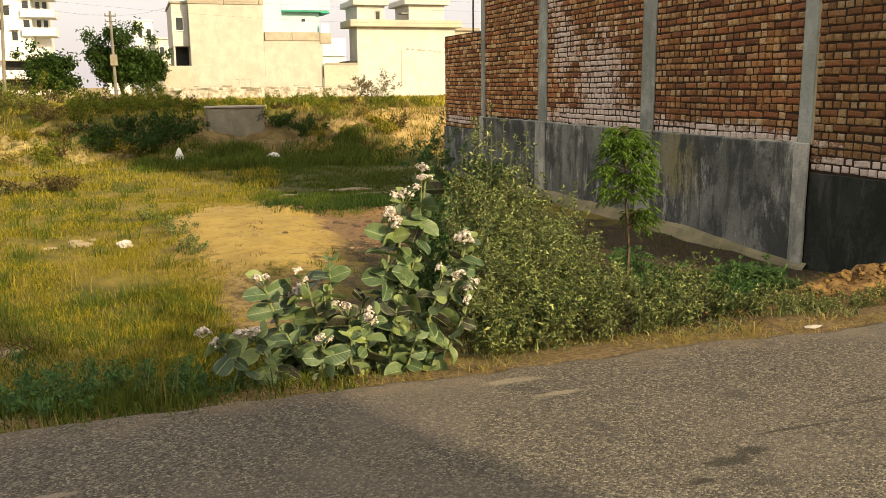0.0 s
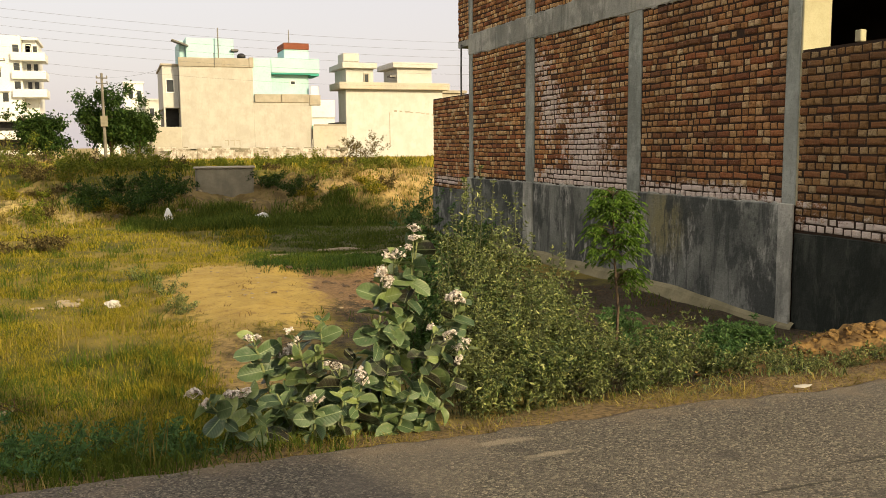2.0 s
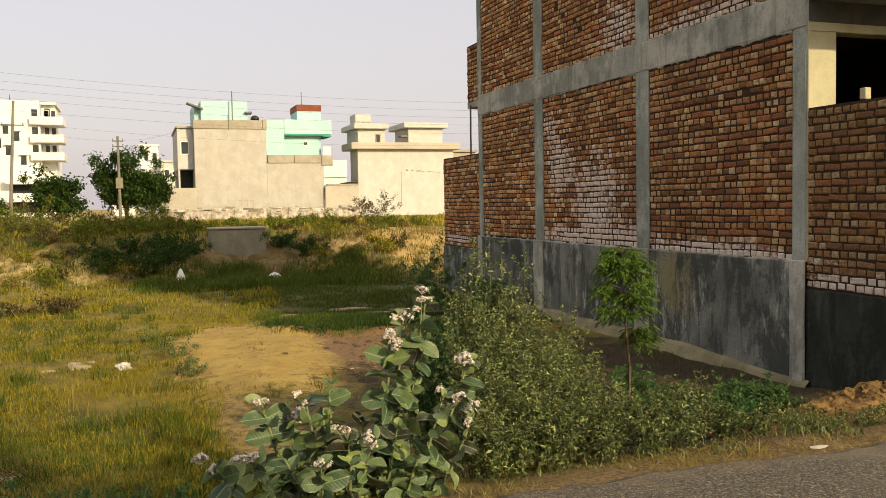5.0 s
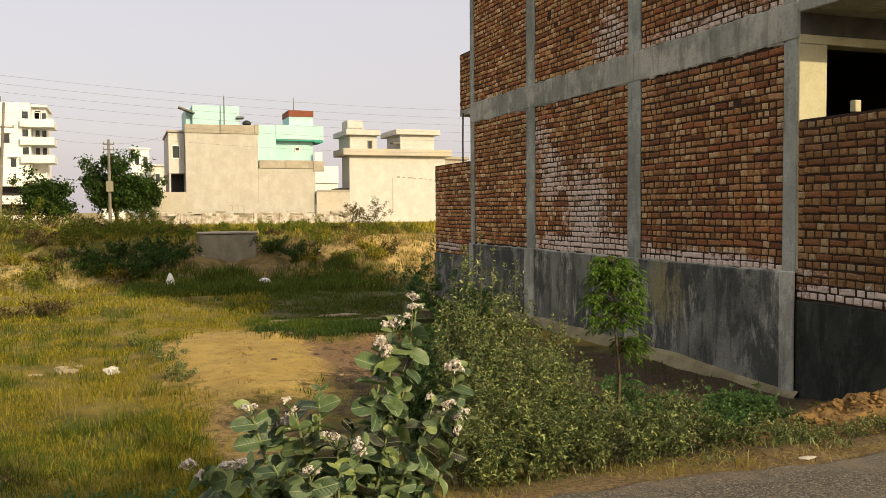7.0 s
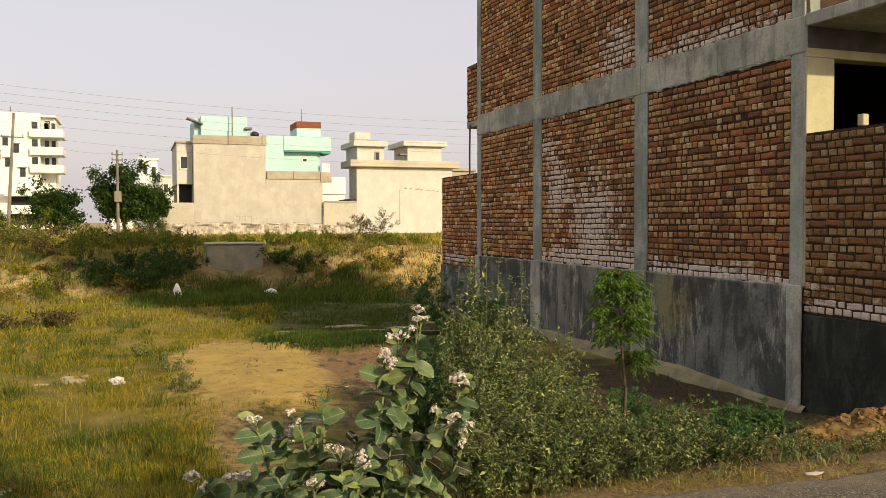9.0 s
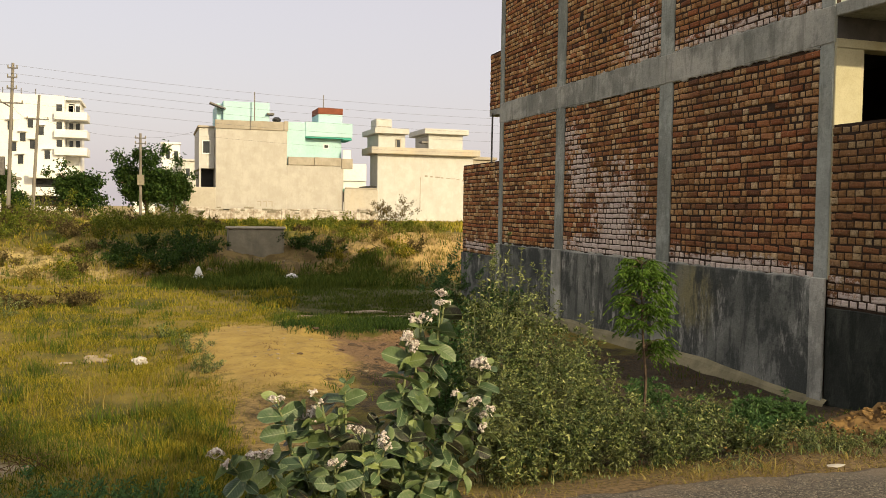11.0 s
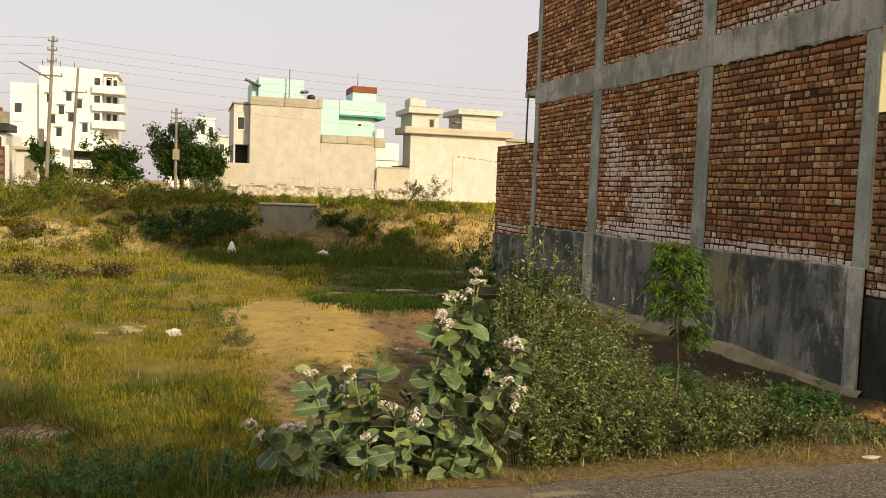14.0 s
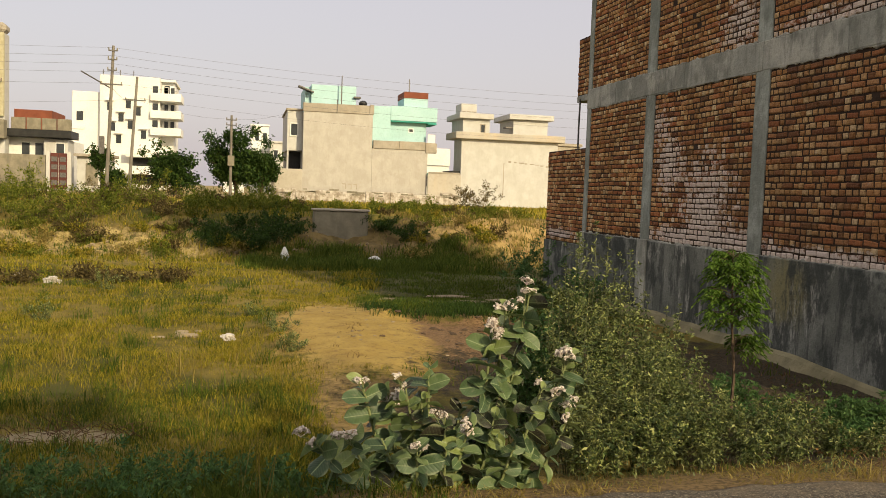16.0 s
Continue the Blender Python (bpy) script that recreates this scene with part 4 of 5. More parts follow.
def blades(X, Y, H, W, rng, lean=0.5):
    """Bent grass blades: a quad and a tip each, given as two triangles and one more."""
    n = len(X)
    Z = gz(X, Y) - 0.02
    a = rng.uniform(0, math.tau, n)
    S = np.stack([np.cos(a), np.sin(a), np.zeros(n)], 1)
    b = rng.uniform(0, math.tau, n)
    B = np.stack([np.cos(b), np.sin(b), np.zeros(n)], 1) * (rng.uniform(0.1, 1.0, n) * lean * H)[:, None]
    P = np.stack([X, Y, Z], 1)
    up = np.array([0, 0, 1.0])
    M = P + B * 0.3 + up * (H * 0.6)[:, None]
    T = P + B + up * (H * rng.uniform(0.8, 1.0, n))[:, None]
    w = W[:, None] / 2
    V = np.stack([P - S * w, P + S * w, M + S * w * 0.7, M - S * w * 0.7, T], 1).reshape(-1, 3)
    k = np.arange(n)[:, None] * 5
    return V, np.concatenate([k + [0, 1, 2], k + [0, 2, 3], k + [3, 2, 4]], 0)


def patchy(X, Y, scale, seed):
    return np.array([noise.noise(Vector((x * scale, y * scale, seed))) for x, y in zip(X, Y)])


def on_sand(X, Y):
    path = (((X + 5.85) / 0.5) ** 2 + ((Y - 0.2) / 1.9) ** 2 < 1) | (((X + 8.45) / 0.6) ** 2 + ((Y + 0.7) / 0.36) ** 2 < 1)
    return path | (((X + 5.55) / 1.0) ** 2 + ((Y - 4.4) / 3.1) ** 2 < 1) | (((X + 4.0) / 1.0) ** 2 + ((Y - 4.2) / 1.6) ** 2 < 1)


def off_block(X, Y):
    return ~((X > -5.1) & (X < -2.9) & (Y > 18.4) & (Y < 20.8))


def meadow(name, n, x0, x1, y0, y1, h, w, material, label, seed, keep=None, lean=0.95, clump=0.9, tuft=12, spread=0.05):
    """Grass in tufts: many blades that fan out from one foot, thicker here and thinner there."""
    rng = np.random.default_rng(seed)
    m = n // tuft
    X, Y = rng.uniform(x0, x1, m), rng.uniform(y0, y1, m)
    ok = X > -9.0 - 0.62 * (Y + 8)
    ok &= rng.uniform(0, 1, m) < 0.6 + clump * patchy(X, Y, 1.3, seed)
    if keep is not None:
        ok &= keep(X, Y)
    X, Y = X[ok], Y[ok]
    tall = np.clip(1 + 0.9 * patchy(X, Y, 0.8, seed + 3), 0.35, 2) * rng.uniform(0.6, 1.4, len(X))
    X, Y, tall = np.repeat(X, tuft), np.repeat(Y, tuft), np.repeat(tall, tuft)
    s = spread * (0.6 + w[1] * 60)
    V, F = blades(X + rng.normal(0, s, len(X)), Y + rng.normal(0, s, len(X)), rng.uniform(*h, len(X)) * tall, rng.uniform(*w, len(X)), rng, lean)
    return tagged(fast(name, V, F, material), label, "grass", kind="stuff")


meadow("grass_field", 190000, -12.5, -5.0, -3.0, 4.0, (0.03, 0.10), (0.003, 0.008), M_GRASS, "yellow-green grass across the vacant plot", 1, lambda X, Y: ~on_sand(X, Y) & (X < -5.9 + 0.25 * np.abs(Y)))
meadow("grass_field", 140000, -18, -4.6, 4.0, 10.0, (0.03, 0.09), (0.006, 0.013), M_GRASS, "yellow-green grass across the vacant plot", 2, lambda X, Y: ~on_sand(X, Y))
meadow("grass_field", 80000, -24, -3.5, 10.0, 18.5, (0.04, 0.13), (0.010, 0.022), M_GRASS, "yellow-green grass across the vacant plot", 3, lambda X, Y: X < -3.0 - 0.2 * (17 - Y))
meadow("grass_tufts", 2000, -12, -6.0, -3.3, 3.0, (0.12, 0.30), (0.004, 0.008), M_STRAW, "tall dry yellow grass standing in the plot", 4, lambda X, Y: ~on_sand(X, Y), 0.6, 1.6)
meadow("green_grass", 100000, -5.0, 0.0, 5.7, 17.5, (0.03, 0.10), (0.008, 0.018), M_GREEN, "short green grass in the building's shade", 5, lambda X, Y: ~on_sand(X, Y))
meadow("green_grass", 26000, -7, -0.3, 14.5, 18.2, (0.10, 0.32), (0.016, 0.03), M_GREEN, "green grass along the foot of the bank", 6)
meadow("bank_grass", 16000, -26, 2.0, 16.5, 26.0, (0.06, 0.24), (0.012, 0.028), M_STRAW, "dry straw-coloured grass on the bank", 7, off_block, 0.8, 1.5)
meadow("bank_grass", 22000, -26, 2.0, 16.5, 26.0, (0.06, 0.26), (0.012, 0.03), M_GREEN, "mixed grass on the bank", 8, off_block, 0.7, 1.5)
meadow("bank_grass", 30000, -26, -3.0, 16.5, 26.0, (0.05, 0.2), (0.012, 0.028), M_GRASS, "mixed yellow and green grass on the bank", 21, off_block, 0.7, 0.8)
meadow("leaf_litter", 7000, -5.0, 0.2, -3.2, -2.3, (0.01, 0.04), (0.006, 0.014), M_TWIG, "brown leaf litter at the foot of the thicket", 22, None, 4.0, 0.8)
meadow("leaf_litter", 9000, -4.2, -0.2, -2.3, 3.5, (0.01, 0.05), (0.008, 0.02), M_TWIG, "brown leaf litter between the thicket and the plinth", 24, None, 4.0, 0.5)
meadow("turf_ledge", 12000, -5.0, -2.2, 5.6, 7.2, (0.05, 0.14), (0.007, 0.015), M_TREE, "dense dark green turf on the ledge behind the bare soil", 25, lambda X, Y: Y > 5.7 - 0.12 * (X + 4.5), 0.9, 0.4)
meadow("path_grass", 5000, -6.9, -5.3, -2.2, 2.2, (0.02, 0.08), (0.003, 0.008), M_GRASS, "thin worn grass on the sandy path", 23, None, 1.4, 1.6)
meadow("edge_weeds", 14000, -10, -5.8, -3.62, -2.3, (0.03, 0.10), (0.006, 0.014), M_GREEN, "low dark green weeds along the road", 9, None, 0.8, 0.8)
meadow("edge_straw", 9000, -10, 1.0, -3.68, -3.2, (0.02, 0.08), (0.004, 0.009), M_STRAW, "trampled dry straw along the road edge", 10, None, 2.4, 1.0)
meadow("edge_straw", 14000, -5.6, 0.4, -3.52, -2.6, (0.01, 0.045), (0.004, 0.009), M_STRAW, "trampled dry straw along the road edge", 11, None, 4.0, 1.0)
meadow("green_grass", 60000, -11.5, -5.9, -3.3, 1.2, (0.03, 0.11), (0.004, 0.009), M_GREEN, "fresh green grass near the road", 16, lambda X, Y: ~on_sand(X, Y))
meadow("grass_clumps", 15000, -14, -6.3, -2.0, 13.0, (0.08, 0.22), (0.006, 0.012), M_GREEN, "taller dark green grass clumps in the plot", 18, lambda X, Y: ~on_sand(X, Y), 0.8, 2.0, 36, 0.06)
meadow("bank_grass", 9000, -2.0, 3.0, 14.5, 24.0, (0.06, 0.24), (0.012, 0.026), M_STRAW, "golden dry grass on the sunlit end of the bank", 17, None, 0.9, 1.0)
meadow("thicket_weeds", 2000, -5.1, -2.0, -3.15, -2.3, (0.03, 0.08), (0.006, 0.013), M_WEED, "leafy green growth at the foot of the thicket", 19, None, 0.9, 0.6)
meadow("heap_straw", 4000, -2.6, 0.3, -2.95, -1.8, (0.01, 0.05), (0.004, 0.009), M_STRAW, "dry straw strewn over the earth heap", 20, None, 3.0, 0.8)
meadow("shade_weeds", 5000, -5.2, -0.2, -2.9, 2.5, (0.03, 0.10), (0.006, 0.014), M_GREEN, "low green weeds beside the plinth", 12, None, 0.9)
meadow("sand_tufts", 900, -6.6, -4.4, 1.2, 7.4, (0.02, 0.07), (0.005, 0.010), M_TWIG, "sparse dry stubble on the sand", 13, None, 1.6, 1.2)
meadow("lane_grass", 22000, -34, 16, 26.0, 54.0, (0.05, 0.2), (0.05, 0.11), M_STRAW, "dry grass along the far lane", 14, lambda X, Y: Y < 52, 0.6, 1.2)
meadow("lane_grass", 26000, -34, 16, 24.0, 50.0, (0.08, 0.26), (0.04, 0.09), M_GRASS, "green and yellow grass behind the bank", 15, None, 0.6, 1.2)


def bush(name, x, y, h, r, n, size, material, label, category, seed, group="", stems=7, droop=0.2, shape=0.6):
    """Stems that fork from one foot, with small leaves round their upper parts."""
    rng, rd = np.random.default_rng(seed), random.Random(seed)
    z = ground_z(x, y)
    ob = thing(name, (x, y, z), label, category, group)
    P, D = [], []
    stem = bmesh.new()
    per = max(1, n // (stems * 4))
    for s in range(stems):
        a, reach = math.tau * (s + rd.random()) / stems, r * math.sqrt(rd.random())
        top = Vector((x + reach * math.cos(a), y + reach * math.sin(a), z + h * (1 - shape * (reach / r) ** 2) * rd.uniform(0.55, 1.12)))
        foot = Vector((x + 0.12 * r * math.cos(a), y + 0.12 * r * math.sin(a), z - 0.05))
        mid = foot.lerp(top, 0.55) + Vector((0, 0, 0.08 * h))
        curve = [foot, foot.lerp(mid, 0.5), mid, mid.lerp(top, 0.5), top]
        me = bpy.data.meshes.new("tmp")
        one = tube(curve, [0.003 * (1 + h), 0.0027 * (1 + h), 0.002 * (1 + h), 0.0016, 0.001], 4)
        one.to_mesh(me), one.free()
        stem.from_mesh(me), bpy.data.meshes.remove(me)
        for twig in range(4):
            u = rd.uniform(0.06, 1.0) if twig else 1.0
            base = foot.lerp(mid, u / 0.5) if u < 0.5 else mid.lerp(top, (u - 0.5) / 0.5)
            way = (Vector((rd.gauss(0, 1), rd.gauss(0, 1), rd.uniform(0.2, 1.2)))).normalized() if twig else (top - mid).normalized()
            tip = base + way * h * rd.uniform(0.16, 0.3)
            t = rng.uniform(0, 1, per)[:, None]
            pts = np.array(base)[None] * (1 - t) + np.array(tip)[None] * t + rng.normal(0, size * 0.5, (per, 3))
            P.append(pts)
            D.append(rng.normal(size=(per, 3)) + np.array(way)[None] * 0.7 + [0, 0, 0.3 - droop])
    P, D = np.concatenate(P), np.concatenate(D)
    P[:, 2] = np.maximum(P[:, 2], z + 0.02)
    L = rng.uniform(0.6, 1.3, len(P)) * size
    V, F = leaf_cloud(P, D, L, L * rng.uniform(0.28, 0.46, len(P)), rng)
    tagged(part("stem", stem, M_STEM, ob), kind="stuff")
    tagged(fast("foliage", V, F, material, ob), kind="stuff")
    return ob


def herb(name, x, y, h, r, material, label, category, seed, group="", stems=9, leaf=0.047, bare=0.22):
    """Upright stems from one foot; side shoots with leaves in crossed pairs, and a rosette at every tip."""
    rng, rd = np.random.default_rng(seed), random.Random(seed)
    z = ground_z(x, y)
    ob = thing(name, (x, y, z), label, category, group)
    P, D, L, stem_bm = [], [], [], bmesh.new()

    def shoot(pts, first, thick, size):
        me = bpy.data.meshes.new("tmp")
        one = tube(pts, [thick * (1 - 0.75 * i / (len(pts) - 1)) for i in range(len(pts))], 4)
        one.to_mesh(me), one.free()
        stem_bm.from_mesh(me), bpy.data.meshes.remove(me)
        run = [(a, b, (b - a).length) for a, b in zip(pts, pts[1:])]
        total, turn, gone = sum(q[2] for q in run), rd.uniform(0, 3), 0.0
        step, nxt = size * 0.8, first * sum(q[2] for q in run)
        for a, b, ln in run:
            way = (b - a).normalized()
            side = way.orthogonal().normalized()
            while nxt < gone + ln:
                u = nxt / total
                p = a.lerp(b, (nxt - gone) / ln)
                for s in range(2):
                    d = Matrix.Rotation(turn + math.pi * s + rd.uniform(-0.4, 0.4), 3, way) @ side
                    P.append(p), D.append(d + way * rd.uniform(0.1, 0.8) + Vector((0, 0, rd.uniform(-0.5, 0.3)))), L.append(size * rd.uniform(0.75, 1.3) * (1.1 - 0.4 * u))
                turn += 1.57
                nxt += step * rd.uniform(0.7, 1.3)
            gone += ln
        for s in range(7):
            d = Matrix.Rotation(s * 0.9 + turn, 3, way) @ side
            P.append(pts[-1]), D.append(d * rd.uniform(0.4, 1.0) + way * rd.uniform(0.3, 1.0)), L.append(size * rd.uniform(0.5, 0.9))

    for s in range(stems):
        a, reach = math.tau * (s + rd.random()) / stems, r * math.sqrt(rd.random())
        foot = Vector((x + 0.25 * reach * math.cos(a), y + 0.25 * reach * math.sin(a), z - 0.04))
        tall = h * (1 if s == 0 else rd.uniform(0.55, 1.0)) * (1 - 0.2 * (reach / r) ** 2)
        top = Vector((x + reach * math.cos(a), y + reach * math.sin(a), z + tall))
        mid = foot.lerp(top, 0.5) + Vector((rd.gauss(0, 0.03), rd.gauss(0, 0.03), 0.04 * h))
        pts = [foot, foot.lerp(mid, 0.5), mid, mid.lerp(top, 0.55) + Vector((rd.gauss(0, 0.012), rd.gauss(0, 0.012), 0)), top]
        shoot(pts, bare, 0.0028 + 0.003 * h, leaf)
        for n in range(int(3 + 7 * h)):
            u = rd.uniform(0.15, 0.9)
            i = min(3, int(u * 4))
            base = pts[i].lerp(pts[i + 1], u * 4 - i)
            b = rd.uniform(0, math.tau)
            way = Vector((math.cos(b), math.sin(b), rd.uniform(0.5, 1.4))).normalized()
            tip = base + way * rd.uniform(0.09, 0.22) * (0.6 + 0.5 * h) * (1.15 - 0.6 * u)
            shoot([base, base.lerp(tip, 0.5) - Vector((0, 0, 0.01)), tip], 0.2, 0.002, leaf * 0.85)
    P, D, L = np.array(P), np.array(D), np.array(L)
    P[:, 2] = np.maximum(P[:, 2], z + 0.02)
    V, F = leaf_cloud(P, D, L, L * rng.uniform(0.30, 0.46, len(P)), rng)
    tagged(part("stem", stem_bm, M_STEM, ob), kind="stuff")
    tagged(fast("foliage", V, F, material, ob), kind="stuff")
    return ob


# the thicket between the road and the brick building: place, height
THICKET = ((-4.40, -1.5, 1.56), (-4.08, -1.4, 1.48), (-4.42, -1.9, 1.28), (-4.69, -2.0, 1.16), (-4.09, -1.8, 1.05), (-3.56, -1.3, 1.08), (-4.11, -2.1, 0.9),
           (-3.66, -1.7, 0.78), (-3.59, -2.0, 0.55), (-4.59, -2.5, 0.84), (-4.42, -2.6, 0.66), (-4.11, -2.5, 0.56), (-3.77, -2.4, 0.5), (-3.4, -2.2, 0.46),
           (-3.21, -2.35, 0.49), (-2.87, -2.2, 0.46), (-3.61, -2.7, 0.33), (-3.25, -2.6, 0.28), (-2.77, -2.4, 0.22), (-4.89, -2.55, 0.78), (-4.4, -2.85, 0.36),
           (-4.04, -2.75, 0.3), (-4.69, -2.8, 0.43), (-4.89, -2.8, 0.46), (-2.6, -2.6, 0.2), (-3.85, -2.1, 0.62))
for n, (x, y, h) in enumerate(THICKET):
    herb("weed_shrub", x, y, h * (1.16 if n % 3 == 0 else 1.08), 0.13 + 0.085 * h, M_WEED, "tall leafy grey-green roadside weed with bare lower stems" if h > 0.8 else "low leafy grey-green roadside weed", "shrub", 100 + n, "weeds by the building", int(8 + 5 * h))
for n, (x, y, h) in enumerate(((-4.66, -1.2, 1.36), (-4.45, -1.0, 1.42), (-4.85, -1.5, 1.05))):
    herb("dark_shrub", x, y, h, 0.26, M_BLUISH, "tall bluish-green weed behind the thicket", "shrub", 190 + n, "bluish weeds in the thicket", 12, 0.065)
for n, (x, y, h) in enumerate(((-2.07, -1.6, 0.36), (-1.82, -1.6, 0.37), (-1.66, -1.7, 0.27), (-2.3, -1.95, 0.24), (-2.3, -1.1, 0.3), (-3.0, -0.4, 0.3), (-2.0, 0.2, 0.3))):
    herb("dark_shrub", x, y, h, 0.24, M_BLUISH, "low bluish dark-green shrub near the plinth", "shrub", 200 + n, "low shrubs by the plinth", 11, 0.07, 0.1)
for n, (x, y, h) in enumerate(((-2.25, -2.6, 0.17), (-1.95, -2.62, 0.15), (-1.6, -2.66, 0.14), (-1.25, -2.7, 0.13), (-0.9, -2.72, 0.14), (-0.5, -2.75, 0.13), (-2.0, -2.3, 0.2))):
    herb("green_weed", x, y, h, 0.2, M_WEED, "low green weed at the foot of the earth heap", "weed", 260 + n, "weeds by the earth heap", 12, 0.034, 0.05)
for n, (x, y, h) in enumerate(((-3.3, -0.6, 0.16), (-2.7, -0.9, 0.2), (-2.2, -0.4, 0.13), (-1.5, -0.9, 0.18), (-1.0, -0.3, 0.14), (-2.6, 0.8, 0.18), (-1.6, 1.0, 0.15), (-3.2, 1.2, 0.2))):
    herb("dark_shrub", x, y, h, 0.2, M_BLUISH, "small bluish-green weed on the leaf litter", "weed", 280 + n, "weeds on the leaf litter", 8, 0.045, 0.05)
bush("dark_shrub", -1.2, 9.2, 1.15, 0.75, 2600, 0.07, M_BLUISH, "dark green shrub in the building's shade", "shrub", 210, "", 12)
bush("dark_shrub", -0.7, 7.6, 0.8, 0.55, 1500, 0.07, M_BLUISH, "dark green shrub in the building's shade", "shrub", 211, "", 10)
for n, (x, y, h, r) in enumerate(((-6.55, 4.3, 0.26, 0.3), (-6.45, 2.9, 0.2, 0.2), (-6.9, 6.2, 0.2, 0.25), (-7.75, -2.55, 0.26, 0.35), (-7.35, -2.75, 0.26, 0.32), (-8.3, -2.8, 0.28, 0.4), (-7.0, -2.95, 0.22, 0.3), (-7.5, -3.1, 0.16, 0.3), (-8.0, -3.1, 0.17, 0.3), (-6.75, -3.15, 0.13, 0.22), (-10.0, 6.0, 0.3, 0.35), (-9.6, 9.4, 0.5, 0.4))):
    bush("green_weed", x, y, h, r, 800, 0.035, M_BLUISH if y < 0 else M_WEED, "small bushy green weed among the grass", "weed", 230 + n, "weeds in the plot", 9)

# sapling with feathery leaves
sx, sy = -2.98, -1.35
sz = ground_z(sx, sy)
sap = thing("sapling", (sx, sy, sz), "slender young tree with bright green feathery leaves", "tree")
part("trunk", tube([(sx, sy, sz - 0.05), (sx + 0.02, sy, sz + 0.5), (sx - 0.03, sy, sz + 1.0), (sx - 0.04, sy + 0.02, sz + 1.5)], [0.016, 0.013, 0.009, 0.004], 6), M_BARK, sap)
rng, rd = np.random.default_rng(31), random.Random(31)
P, D = [], []
twigs = bmesh.new()
for n in range(60):
    low = n % 6 == 0
    t = 0.46 + 0.08 * rd.random() if low else 0.58 + 0.44 * (n / 59) ** 0.8
    base = Vector((sx - 0.04 * t, sy, sz + 1.5 * t))
    a = rd.uniform(-0.7, 0.9) if low else n * 2.4 + rd.uniform(-0.4, 0.4)
    out = Vector((math.cos(a), math.sin(a), rd.uniform(0.1, 0.7)))
    ln = rd.uniform(0.14, 0.27) * (0.7 if t > 0.93 else 1)
    tip = base + out.normalized() * ln
    me = bpy.data.meshes.new("tmp")
    one = tube([base, base.lerp(tip, 0.5) + Vector((0, 0, 0.015)), tip], [0.004, 0.003, 0.0015], 4)
    one.to_mesh(me), one.free()
    twigs.from_mesh(me), bpy.data.meshes.remove(me)
    for f in range(7):
        foot = base.lerp(tip, 0.35 + 0.65 * f / 6)
        b = a + rd.uniform(-1.6, 1.6)
        way = Vector((math.cos(b), math.sin(b), rd.uniform(-0.3, 0.5))).normalized()
        fl = rd.uniform(0.07, 0.13)
        for k in range(9):
            u = k / 8
            p = foot + way * fl * u - Vector((0, 0, 0.07 * u * u))
            side = way.cross(Vector((0, 0, 1))) * (1 if k % 2 else -1)
            P.append(p), D.append(side + way * (0.6 + u) + Vector((0, 0, -0.7 - 0.4 * u)))
tagged(part("twig", twigs, M_BARK, sap), kind="stuff")
P, D = np.array(P), np.array(D)
L = rng.uniform(0.035, 0.06, len(P))
tagged(fast("foliage", *leaf_cloud(P, D, L, L * 0.36, rng), M_SAPLING, sap), kind="stuff")

# bushes along the bank top and the lane
rd = random.Random(9)
for n in range(125):
    y = rd.uniform(21.5, 33)
    x = rd.uniform(-8 - 0.52 * (y + 8), 2.5)
    h = rd.uniform(0.4, 0.95) * (1.35 if x < -9 else 0.95 if x < -6 else 0.95 if n % 7 == 0 else 0.5)
    if -5.6 < x < -2.4 and y < 23:
        continue
    dry = rd.random() < 0.2
    bush("bank_bush", x, y, h, h * rd.uniform(0.8, 1.3), 750, 0.10, M_DRYSCRUB if dry else M_SCRUB, "dry brown bush on the bank" if dry else "yellow-green bush on the bank", "bush", 300 + n, "bushes on the bank", 9, 0.1)
for n in range(60):
    x, y = rd.uniform(-15, 1), rd.uniform(17.0, 21.5)
    if -5.2 < x < -2.9 and y > 18.2:
        continue
    bush("bank_bush", x, y, rd.uniform(0.15, 0.42), rd.uniform(0.3, 0.6), 420, 0.09, rd.choice((M_DRYSCRUB, M_DRYSCRUB, M_SCRUB, M_STRAW, M_GRASS)), "low scrub on the slope of the bank", "bush", 360 + n, "scrub on the slope", 9, 0.2)
for n, (x, y) in enumerate(((-7.9, 18.6), (-7.4, 19.4), (-7.0, 18.4), (-6.5, 19.2), (-6.0, 18.7), (-5.5, 19.6), (-7.2, 20.4), (-6.2, 20.3), (-2.6, 20.0), (-2.0, 19.0), (-6.8, 17.9), (-8.2, 19.6))):
    bush("bank_shrub", x, y, rd.uniform(0.4, 0.7), rd.uniform(0.55, 0.8), 1100, 0.09, M_TREE, "dense dark green shrub on the shaded slope", "bush", 380 + n, "dark shrubs on the slope", 12, 0.15)
bush("brown_bush", 1.95, 26, 1.25, 1.0, 1500, 0.10, M_DRYSCRUB, "dark brown bush in front of the cream house", "bush", 400, "", 14, 0.0)
for n, (x, y) in enumerate(((-9.6, 11.2), (-8.6, 11.6), (-10.4, 12.2), (-11.5, 10.4))):
    bush("dry_bush", x, y, 0.26, 0.6, 700, 0.10, M_DRYSCRUB, "flattened brown dry bush in the grass", "bush", 410 + n, "dry bushes in the plot", 16, -0.2)


